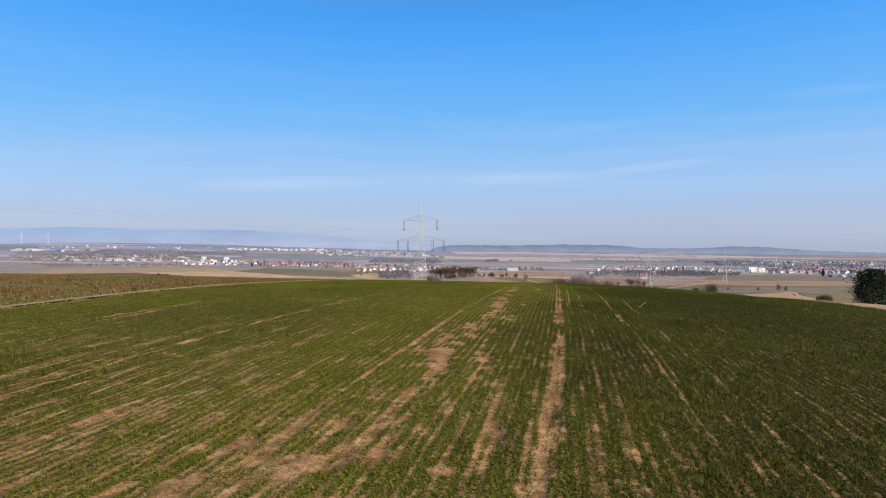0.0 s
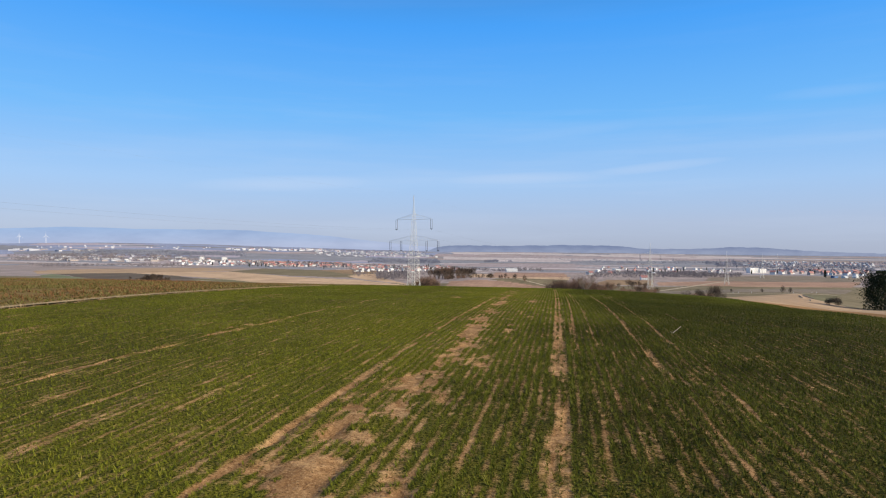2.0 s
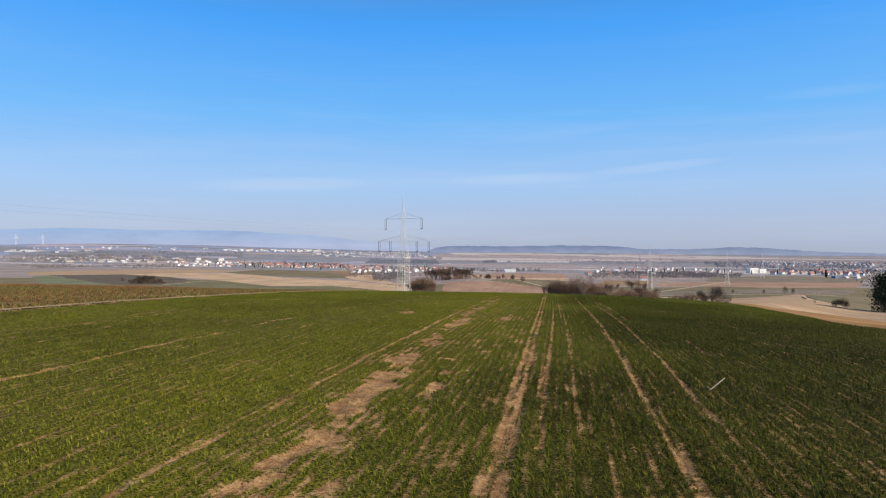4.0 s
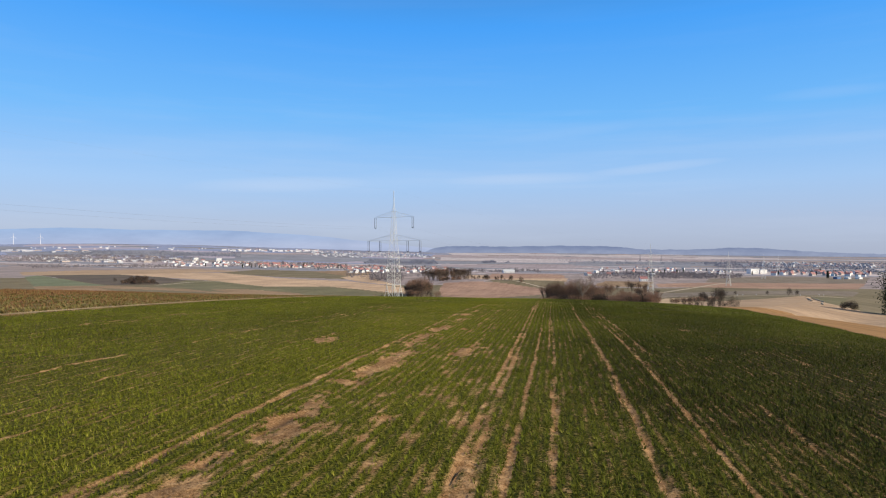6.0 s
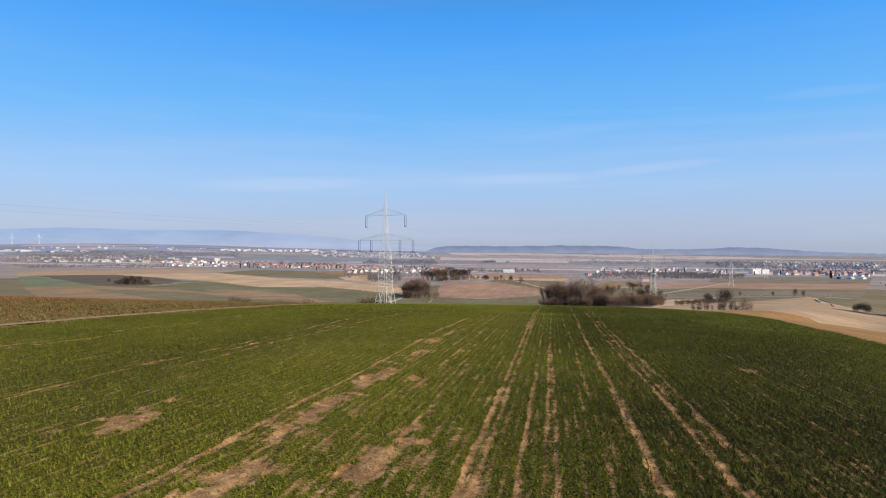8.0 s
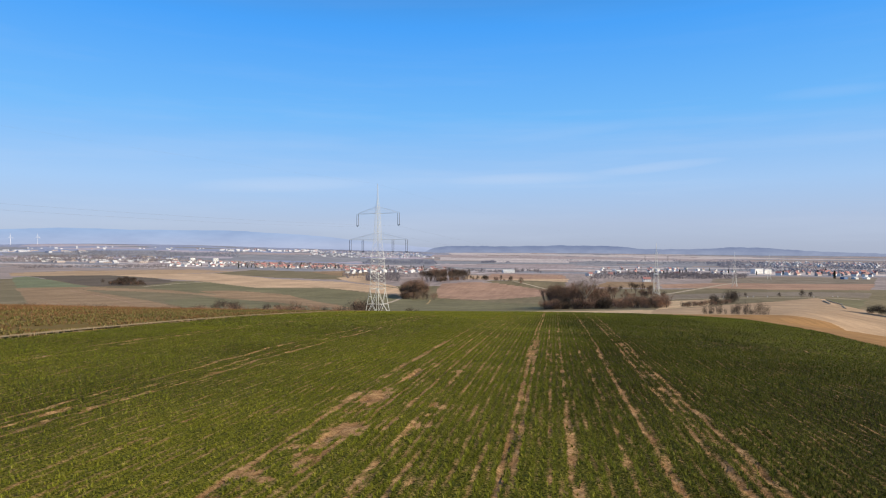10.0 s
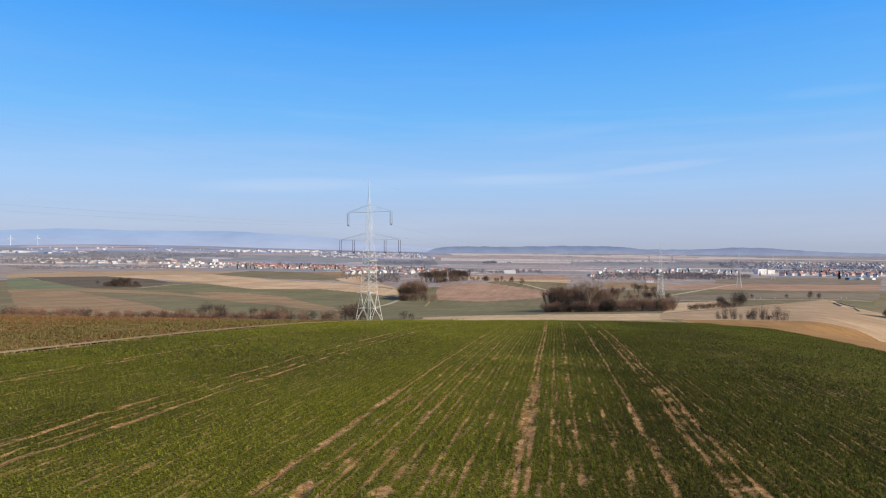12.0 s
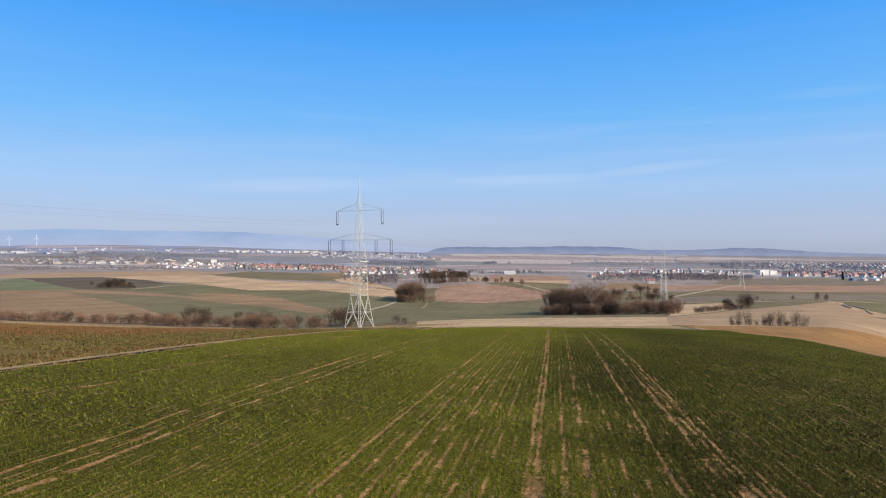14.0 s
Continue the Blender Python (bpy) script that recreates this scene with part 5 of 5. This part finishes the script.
# hedge along the foot of the ridge
HEDGE = "hedge below the ridge"
for k in range(104):
    rng = random.Random(400 + k)
    f = (k + rng.uniform(-0.5, 0.5)) / 103
    x = -285 + 214 * f
    y = float(np.interp(x, (-285, -253, -185, -112, -85, -71), (352, 343, 328, 283, 258, 262))) + rng.uniform(1, 9)
    plant((THORN, HAZEL, HAZEL)[k % 3], x, y, rng.uniform(0.65, 1.3), rng.uniform(0, 360), group=HEDGE)
for x, y, s in ((-153, 322, 0.5), (-147, 318, 0.62), (-142, 318, 0.55), (-139, 314, 0.48), (-112, 300, 0.4), (-118, 301, 0.45), (-226, 344, 0.38)):
    plant(ALDER, x, y, s, x * 40 % 360, group=HEDGE)
for k, (x, y, s) in enumerate(((-74, 296, 1.6), (-71, 300, 1.5), (-77, 299, 1.2), (-73, 291, 1.1), (-80, 296, 1.4), (-79, 301, 1.5), (-60, 306, 0.7), (-56, 302, 0.55))):
    plant((THORN, THORN, HAZEL)[k % 3], x, y, s, 50 * k, group="shrubs round the pylon foot")
# shrubs and trees in the stubble on the far right of the ridge
for k, (x, y, rng) in enumerate(spots(29, ((40, 264), (55, 256), (58, 262), (44, 271)), 24)):
    plant((SCRUB, SCRUB, THORN)[k % 3], x, y, rng.uniform(0.3, 0.85) * (1.0 if k % 3 < 2 else 0.5), rng.uniform(0, 360), group="scrub in the stubble")
for k in range(30):
    rng = random.Random(500 + k)
    f = k / 29
    plant((THORN, HAZEL)[k % 2], 60 + 38 * f + rng.uniform(-1, 1), 412 + 68 * f + rng.uniform(-3, 3), rng.uniform(0.45, 0.85), rng.uniform(0, 360), group="hedge to the lone tree")
plant(LONE, 104, 496, 1.05, 20)
plant(LONE, 95, 500, 0.72, 140)
plant(FAR_TREE, 192, 634, 0.75, 30)
plant(FAR_TREE, 197, 630, 0.6, 80)
plant(FAR_TREE, 174, 632, 0.45, 200)
plant(FAR_TREE, 150, 640, 0.4, 290)
plant(LONE, 142, 396, 0.5, 250)
plant(LONE, 147, 399, 0.6, 90)
plant(IVY, 163, 381, 1.05, 0)
plant(ALDER, 176, 386, 1.2, 70)


def woodland(seed, quad, count, tall, material, label):
    """Far woods and gardens: many rounded crowns of fine plumes."""
    slivers = []
    for x, y, rng in spots(seed, quad, int(count * 3.4)):
        dense = float(value_noise(x, y * 0.5, 45, 77 + seed))
        if dense < 0.35 * rng.random() + 0.2:
            continue
        z = float(height(x, y))
        h = tall * rng.uniform(0.35, 0.9) * (0.7 + 0.6 * dense)
        wide = h * rng.uniform(0.26, 0.42)
        for _ in range(15):
            d = chance(rng)
            f = rng.random() ** 0.4
            p = Vector((x + d.x * wide * f, y + d.y * wide * f, z + h * (0.5 + 0.5 * d.z * f) - 0.3))
            t = rng.uniform(0, 6.283)
            q = p + Vector((d.x * h * 0.12, d.y * h * 0.12, h * rng.uniform(0.08, 0.3)))
            slivers.append((p, q, h * rng.uniform(0.05, 0.12), Vector((math.cos(t), math.sin(t), 0))))
    tagged(new("woodland", sliver_mesh("woodland", slivers, material)), label, "woods", kind="stuff")


# both twig colours carry the valley's haze as painted blue-grey
HAZE_WOOD = leaf_mat("bare haze-tinted woods in the valley", [(0.0, (0.12, 0.108, 0.115)), (0.5, (0.185, 0.162, 0.172)), (1.0, (0.27, 0.235, 0.24))], 0.9)
FAR_HAZE_WOOD = leaf_mat("bare haze-tinted far woods", [(0.0, (0.14, 0.15, 0.19)), (0.5, (0.2, 0.205, 0.255)), (1.0, (0.28, 0.28, 0.335))], 0.9)
woodland(31, ((-298, 990), (-246, 990), (-340, 1330), (-400, 1320)), 130, 11, HAZE_WOOD, "bare brown thicket on the valley floor")
woodland(32, ((-368, 1077), (-190, 1326), (-227, 1480), (-520, 1500)), 200, 6, HAZE_WOOD, "bare gardens before the village")
woodland(33, ((-740, 2314), (-465, 2368), (-594, 2900), (-880, 2850)), 400, 11, FAR_HAZE_WOOD, "bare woods between two villages")
woodland(34, ((-226, 1560), (-53, 1540), (-65, 1700), (-260, 1760)), 110, 11, HAZE_WOOD, "row of bare trees on the plain")
woodland(35, ((-1310, 1400), (-980, 1540), (-1130, 1740), (-1560, 1600)), 330, 8, HAZE_WOOD, "bare riverside trees before the town")
woodland(36, ((-344, 2660), (-221, 2690), (-240, 2820), (-350, 2800)), 110, 12, FAR_HAZE_WOOD, "dark spinney on the plain")
woodland(37, ((41, 1200), (330, 1340), (420, 1640), (74, 1640)), 440, 9, HAZE_WOOD, "bare gardens of the scattered village")
woodland(38, ((-2205, 2497), (-1437, 2674), (-1650, 3080), (-2450, 2800)), 600, 13, FAR_HAZE_WOOD, "bare woods behind the town")
woodland(39, ((177, 1290), (272, 1370), (310, 1560), (215, 1560)), 50, 9, HAZE_WOOD, "bare copse at the edge of the village")
woodland(40, ((-1000, 1700), (-220, 1480), (-330, 1900), (-1150, 2250)), 680, 10, HAZE_WOOD, "bare garden trees among the houses")
woodland(41, ((430, 1660), (860, 1760), (1300, 2950), (560, 2900)), 640, 11, FAR_HAZE_WOOD, "bare trees of the eastern villages")
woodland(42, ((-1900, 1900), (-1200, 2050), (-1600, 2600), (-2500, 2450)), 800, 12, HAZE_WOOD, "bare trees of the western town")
woodland(43, ((60, 2500), (640, 2600), (900, 3300), (-60, 3200)), 260, 9, FAR_HAZE_WOOD, "hedges on the far plain")
woodland(44, ((-1230, 3000), (-660, 3230), (-960, 4200), (-1560, 3900)), 380, 12, FAR_HAZE_WOOD, "bare trees of the upper village")


def build_dry_grass():
    rng = np.random.default_rng(9)
    rim = []
    for x0, y0, x1, y1, n, w in ((-31.7, 12, -31.7, 232, 2400, 0.35), (-34, 239, -5, 243, 500, 1.0), (-83, 250, -34, 239, 900, 1.5), (-250, 334, -112, 277, 1500, 2.0), (-112, 277, -83, 250, 600, 1.5), (-60, 284, -36, 262, 700, 3.0)):
        f = rng.random(n)
        rim.append(np.stack([x0 + (x1 - x0) * f + rng.normal(0, w, n), y0 + (y1 - y0) * f + rng.normal(0, w, n)], -1))
    p = np.concatenate(rim)
    x, y = p[:, 0], p[:, 1]
    v = blades(rng, x, y, height(x, y) - 0.02, 0.15 + 0.35 * smooth(245, 270, y), 0.02 + 0.05 * smooth(230, 250, y), 0.7, 5)
    me = mesh_from("dry_grass", v, np.arange(len(v)).reshape(-1, 3), [DRY], shade=False)
    tagged(new("dry_grass", me), "bleached dry grass along the field edges", "grass", kind="stuff")


build_dry_grass()


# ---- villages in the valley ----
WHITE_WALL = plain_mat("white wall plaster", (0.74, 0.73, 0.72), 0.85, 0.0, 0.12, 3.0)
# haze over far walls is painted in as a dull bluish white
HAZY_WALL = plain_mat("haze-tinted pale plaster", (0.54, 0.54, 0.58), 0.85, 0.0, 0.15, 3.0)
CREAM_WALL = plain_mat("cream wall plaster", (0.5, 0.41, 0.365), 0.85, 0.0, 0.1, 3.0)
RED_ROOF = plain_mat("red roof tiles", (0.4, 0.19, 0.175), 0.8, 0.0, 0.3, 1.5)
BROWN_ROOF = plain_mat("brown roof tiles", (0.25, 0.19, 0.175), 0.8, 0.0, 0.3, 1.5)
GREY_ROOF = plain_mat("grey roofing", (0.3, 0.3, 0.32), 0.7, 0.0, 0.2, 1.5)
PALE_ROOF = plain_mat("pale sheet roofing", (0.62, 0.61, 0.6), 0.5, 0.0, 0.1, 2.0)
BLUE_CLAD = plain_mat("blue sheet cladding", (0.1, 0.17, 0.32), 0.5, 0.0, 0.1, 2.0)
PANE = plain_mat("dark window glass", (0.05, 0.06, 0.08), 0.1, 0.0, 0.1, 2.0)


def box(bm, x0, x1, y0, y1, z0, z1):
    m = Matrix.Translation(((x0 + x1) / 2, (y0 + y1) / 2, (z0 + z1) / 2)) @ Matrix.Diagonal((x1 - x0, y1 - y0, z1 - z0, 1))
    bmesh.ops.create_cube(bm, size=1.0, matrix=m)


def house(label, wide, deep, eaves, ridge, wall, roof, floors=2, chimney=True, category="house", name="house"):
    """A plastered house with gables, an overhanging roof, windows and a chimney; it stands on sunk foundations."""
    top = new(name)
    a, b = wide / 2, deep / 2
    bm = bmesh.new()
    pts = [bm.verts.new(p) for s in (-a, a) for p in ((s, -b, -1.5), (s, b, -1.5), (s, b, eaves), (s, 0, ridge - 0.15), (s, -b, eaves))]
    bm.faces.new(pts[:5])
    bm.faces.new(pts[5:][::-1])
    for k in range(5):
        bm.faces.new((pts[k], pts[5 + k], pts[5 + (k + 1) % 5], pts[(k + 1) % 5]))
    bmesh.ops.recalc_face_normals(bm, faces=bm.faces)
    wall_part = part("wall", bm, wall, top)
    bm = bmesh.new()
    slope, o = (ridge - eaves) / b, 0.5
    for s in (-1, 1):
        low = Vector((0, s * (b + o), eaves - slope * o))
        for t in (0,):
            vs = [bm.verts.new(p) for z in (0.0, 0.28) for p in ((-a - o, low.y, low.z + z), (a + o, low.y, low.z + z), (a + o, 0, ridge + z), (-a - o, 0, ridge + z))]
            for q in ((0, 1, 2, 3), (7, 6, 5, 4), (0, 4, 5, 1), (1, 5, 6, 2), (2, 6, 7, 3), (3, 7, 4, 0)):
                bm.faces.new([vs[i] for i in q])
    bmesh.ops.recalc_face_normals(bm, faces=bm.faces)
    roof_part = part("roof", bm, roof, top)
    if chimney:
        bm = bmesh.new()
        box(bm, a * 0.3, a * 0.3 + 0.7, -0.9, -0.3, ridge - 1.2, ridge + 1.0)
        part("chimney", bm, BROWN_ROOF, roof_part)
    count = max(2, int(wide / 3.5))
    for f in range(floors):
        for k in range(count):
            x = -a + wide * (k + 0.5) / count
            bm = bmesh.new()
            z = 0.9 + 2.8 * f
            if z + 1.3 > eaves:
                continue
            box(bm, x - 0.6, x + 0.6, -b - 0.04, -b + 0.1, z, z + 1.3)
            part("window", bm, PANE, top)
    return tagged(top, label, category)


def hall(label, wide, deep, tall, wall, roof, bands, name="hall", category="building", bay=9, glazed=0.3):
    """A flat-roofed block with rows of windows."""
    top = new(name)
    a, b = wide / 2, deep / 2
    bm = bmesh.new()
    box(bm, -a, a, -b, b, -2, tall)
    part("wall", bm, wall, top)
    bm = bmesh.new()
    box(bm, -a - 0.3, a + 0.3, -b - 0.3, b + 0.3, tall, tall + 0.5)
    part("roof", bm, roof, top)
    for f in range(bands):
        z = 1.2 + f * (tall - 1) / max(1, bands)
        n = max(2, int(wide / bay))
        for k in range(n):
            x = -a + wide * (k + 0.5) / n
            bm = bmesh.new()
            box(bm, x - wide / n * glazed, x + wide / n * glazed, -b - 0.06, -b + 0.1, z, z + 1.5)
            part("window", bm, PANE, top)
    return tagged(top, label, category)


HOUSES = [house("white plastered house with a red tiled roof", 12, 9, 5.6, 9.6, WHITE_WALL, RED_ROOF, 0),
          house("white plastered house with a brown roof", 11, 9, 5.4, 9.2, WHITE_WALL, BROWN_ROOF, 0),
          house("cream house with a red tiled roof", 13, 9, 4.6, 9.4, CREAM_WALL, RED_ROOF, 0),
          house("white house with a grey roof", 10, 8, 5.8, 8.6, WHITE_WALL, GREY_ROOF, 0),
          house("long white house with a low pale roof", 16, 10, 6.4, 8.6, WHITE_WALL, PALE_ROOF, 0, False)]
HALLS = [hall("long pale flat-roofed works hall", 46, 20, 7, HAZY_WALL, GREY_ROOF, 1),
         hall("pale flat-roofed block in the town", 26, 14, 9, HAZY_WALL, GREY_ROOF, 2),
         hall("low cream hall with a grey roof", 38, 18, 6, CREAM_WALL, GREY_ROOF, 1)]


def settle(seed, quad, count, kinds, group, big=1.0, facing=48.0):
    for k, (x, y, rng) in enumerate(spots(seed, quad, count)):
        s = big * rng.uniform(0.7, 1.1)
        plant(rng.choice(kinds), x, y, s, facing + rng.choice((0, 0, 0, 90)) + rng.uniform(-25, 25), 0.0, group=group)


def far_houses(seed, quad, count, label, big):
    """Houses too far off to pick apart, with walls and pitched roofs."""
    v, f, slot = [], [], []
    for x, y, rng in spots(seed, quad, count):
        s = big * rng.uniform(0.7, 1.1)
        a, b, e, r = 6 * s * rng.uniform(0.8, 1.5), 4.5 * s, 5.4 * s, 8.8 * s
        m = stand(x, y, 48 + rng.choice((0, 0, 90)) + rng.uniform(-25, 25))
        k = len(v)
        v += [m @ Vector(p) for t in (-a, a) for p in ((t, -b, -2), (t, b, -2), (t, b, e), (t, 0, r), (t, -b, e))]
        f += [(k, k + 4, k + 2, k + 1), (k + 5, k + 6, k + 7, k + 9), (k + 4, k + 3, k + 3, k + 2), (k + 9, k + 7, k + 8, k + 8), (k, k + 5, k + 9, k + 4), (k + 1, k + 2, k + 7, k + 6), (k + 4, k + 9, k + 8, k + 3), (k + 2, k + 3, k + 8, k + 7)]
        slot += [0] * 6 + [rng.choice((1, 1, 2, 3))] * 2
    bm = bmesh.new()
    vs = [bm.verts.new(p) for p in v]
    for q, t in zip(f, slot):
        face = bm.faces.new([vs[i] for i in dict.fromkeys(q)])
        face.material_index = t
    bmesh.ops.recalc_face_normals(bm, faces=bm.faces)
    me = bpy.data.meshes.new("far_houses")
    bm.to_mesh(me)
    bm.free()
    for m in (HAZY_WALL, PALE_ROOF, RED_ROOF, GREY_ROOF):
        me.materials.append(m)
    tagged(new("far_houses", me), label, "houses", kind="stuff")


w_red, w_brown, cream, grey, pale = HOUSES
settle(51, ((-472, 1390), (-215, 1450), (-320, 1900), (-690, 1930)), 120, [w_red, w_red, w_brown, pale, grey, w_red], "houses of the middle village", 0.8)
settle(52, ((-870, 1700), (-600, 1770), (-720, 2080), (-1040, 2060)), 85, [cream, w_red, cream, cream, w_brown], "red-roofed terraces", 0.82)
settle(53, ((-1104, 1650), (-895, 1740), (-1120, 2200), (-1440, 2180)), 62, [w_brown, grey, pale, w_red], "houses of the western town", 0.85)
settle(54, ((-1779, 1830), (-1281, 1970), (-1700, 2600), (-2380, 2420)), 72, HALLS + [pale], "works on the edge of the town", 0.72)
far_houses(55, ((-1237, 3000), (-660, 3230), (-920, 3980), (-1540, 3740)), 230, "white houses of the upper village", 0.72)
far_houses(56, ((-1854, 3213), (-1445, 3597), (-1527, 3796), (-1936, 3353)), 80, "pale houses on the far slope", 1.1)
far_houses(63, ((-2900, 2950), (-1900, 3150), (-2000, 3450), (-3000, 3200)), 26, "pale farms on the hazy slope", 0.8)
settle(57, ((40, 1400), (360, 1520), (500, 2050), (110, 2150)), 44, [w_brown, grey, cream, w_red, pale], "scattered village", 0.75)
settle(58, ((450, 1570), (620, 1510), (760, 1800), (560, 1840)), 56, [w_red, cream, w_red, cream, w_brown], "houses of the eastern village", 0.85)
far_houses(59, ((600, 2380), (980, 2300), (1270, 2950), (850, 3080)), 130, "white houses of the far eastern village", 0.68)
settle(60, ((-2704, 2694), (-2304, 2779), (-2444, 2942), (-2879, 2863)), 20, HALLS, "halls in the far west", 0.9)
for k, (x, y, rng) in enumerate(spots(61, ((-1200, 1680), (-230, 1440), (-330, 1950), (-1300, 2250)), 46)):
    plant(SPRUCE, x, y, rng.uniform(0.5, 0.95), 0, group="evergreens in the gardens")
for k, (x, y, rng) in enumerate(spots(62, ((60, 1400), (560, 1560), (700, 1800), (110, 1950)), 22)):
    plant(SPRUCE, x, y, rng.uniform(0.5, 0.9), 0, group="evergreens in the gardens")
plant(SPRUCE, 497, 1372, 1.2, 0, group="evergreens in the gardens")

# single large buildings
block = hall("white apartment block of five storeys", 22, 14, 16, WHITE_WALL, GREY_ROOF, 5, "apartment_block", bay=4, glazed=0.2)
plant(block, -1276, 2213, 0.9, 40, 0.0)
plant(block, -1388, 2240, 0.8, 48, 0.0)
clinic = hall("long white multi-storey building on the plain", 44, 16, 16, WHITE_WALL, PALE_ROOF, 4, "large_building", bay=4, glazed=0.18)
plant(clinic, 452, 1698, 0.74, 40, 0.0)
plant(clinic, 477, 1714, 0.6, 40, 0.0)
barn = house("broad pale barn with a low white roof", 34, 26, 5, 10, WHITE_WALL, PALE_ROOF, 1, False, "barn", "barn")
plant(barn, -134, 1585, 0.8, 15, 0.0)
farm = house("white farmhouse with a red tiled roof", 15, 10, 5.5, 9.8, WHITE_WALL, RED_ROOF, 2, True, "house", "farmhouse")
plant(farm, 130, 1140, 0.78, 8, 0.0)
shed = hall("low shed with blue cladding", 20, 14, 7, BLUE_CLAD, GREY_ROOF, 0, "shed")
plant(shed, 512, 1368, 0.55, 35, 0.0)
depot = house("white gabled storage hall", 18, 22, 6, 10, WHITE_WALL, PALE_ROOF, 1, False, "hall", "storage_hall")
plant(depot, 530, 1368, 0.42, 30, 0.0)
plant(depot, 552, 1374, 0.45, 125, 0.0)


# ---- small and far single things ----
def wind_turbine():
    top = new("wind_turbine")
    white = plain_mat("white turbine paint", (0.8, 0.8, 0.8), 0.5, 0.0, 0.05, 5.0)
    bm = bmesh.new()
    bmesh.ops.create_cone(bm, cap_ends=True, segments=12, radius1=2.4, radius2=1.4, depth=95, matrix=Matrix.Translation((0, 0, 46)))
    part("tower", bm, white, top)
    bm = bmesh.new()
    box(bm, -2.2, 2.2, -3, 7, 92.5, 97)
    nacelle = part("nacelle", bm, white, top)
    for k in range(3):
        g = radians(90 + 120 * k)
        bm = bmesh.new()
        tip = Vector((math.cos(g) * 46, -4, 95 + math.sin(g) * 46))
        bar(bm, (0, -4, 95), (Vector((0, -4, 95)) * 0.75 + tip * 0.25), 1.2, 3.2)
        bar(bm, (Vector((0, -4, 95)) * 0.75 + tip * 0.25), tip, 3.2, 0.6)
        part("blade", bm, white, nacelle)
    return tagged(top, "white wind turbine on the far hills", "wind turbine", "wind turbines")


turbine = wind_turbine()
for x, y in ((-3450, 3480), (-3280, 3512)):
    plant(turbine, x, y, 0.52, 25, 0.0)


def stake():
    """A pale wooden stake that leans in the wheel rut."""
    top = new("field_stake")
    wood = plain_mat("weathered pale wood", (0.5, 0.4, 0.29), 0.8, 0.0, 0.3, 0.1)
    bm = bmesh.new()
    bar(bm, (-0.12, -0.03, -0.06), (0.46, 0.14, 0.4), 0.036, 0.03)
    part("post", bm, wood, top)
    bm = bmesh.new()
    bar(bm, (-0.02, -0.02, 0.03), (-0.14, 0.02, 0.12), 0.024, 0.018)
    part("splinter", bm, wood, top)
    return tagged(top, "leaning pale wooden stake in the young corn", "stake")


plant(stake(), 4.8, 45.1, 0.85, 0, 0.0)


def ramp_wall(x0, y0, x1, y1, tall):
    """A low concrete side wall of the field road."""
    bm = bmesh.new()
    n = 8
    for k in range(n):
        f, g = k / n, (k + 1) / n
        p, q = Vector((x0 + (x1 - x0) * f, y0 + (y1 - y0) * f, 0)), Vector((x0 + (x1 - x0) * g, y0 + (y1 - y0) * g, 0))
        p.z, q.z = float(height(p.x, p.y)) + tall / 2 - 0.3, float(height(q.x, q.y)) + tall / 2 - 0.3
        way = (q - p).normalized()
        side = Vector((-way.y, way.x, 0)) * 0.25
        up = Vector((0, 0, tall / 2))
        vs = [bm.verts.new(c + a * side + b * up) for c in (p, q) for a, b in ((-1, -1), (1, -1), (1, 1), (-1, 1))]
        for i in ((0, 1, 2, 3), (7, 6, 5, 4), (0, 4, 5, 1), (1, 5, 6, 2), (2, 6, 7, 3), (3, 7, 4, 0)):
            bm.faces.new([vs[j] for j in i])
    bmesh.ops.recalc_face_normals(bm, faces=bm.faces)
    me = bpy.data.meshes.new("retaining_wall")
    bm.to_mesh(me)
    bm.free()
    me.materials.append(plain_mat("dirty brown concrete", (0.42, 0.33, 0.24), 0.9, 0.0, 0.35, 0.8))
    tagged(new("retaining_wall", me), "low grey concrete wall beside the field road", "wall", "walls of the field road")


ramp_wall(190, 578, 172, 505, 0.75)
ramp_wall(182, 562, 166, 508, 0.9)
ramp_wall(162, 480, 145, 432, 0.7)


def marker():
    top = new("road_marker")
    bm = bmesh.new()
    bar(bm, (0, 0, -0.2), (0, 0, 1.0), 0.3, 0.26)
    part("post", bm, WHITE_WALL, top)
    bm = bmesh.new()
    bar(bm, (0, 0, 1.0), (0, 0, 1.1), 0.28, 0.2)
    part("cap", bm, GREY_ROOF, top)
    return tagged(top, "white road marker beside the farm road", "road marker", "markers of the farm road")


post = marker()
for x, y in ((201, 634), (147, 622), (152, 624), (164, 628), (228, 668), (232, 668), (128, 620)):
    plant(post, x, y, 1.0, 0, 0.0)
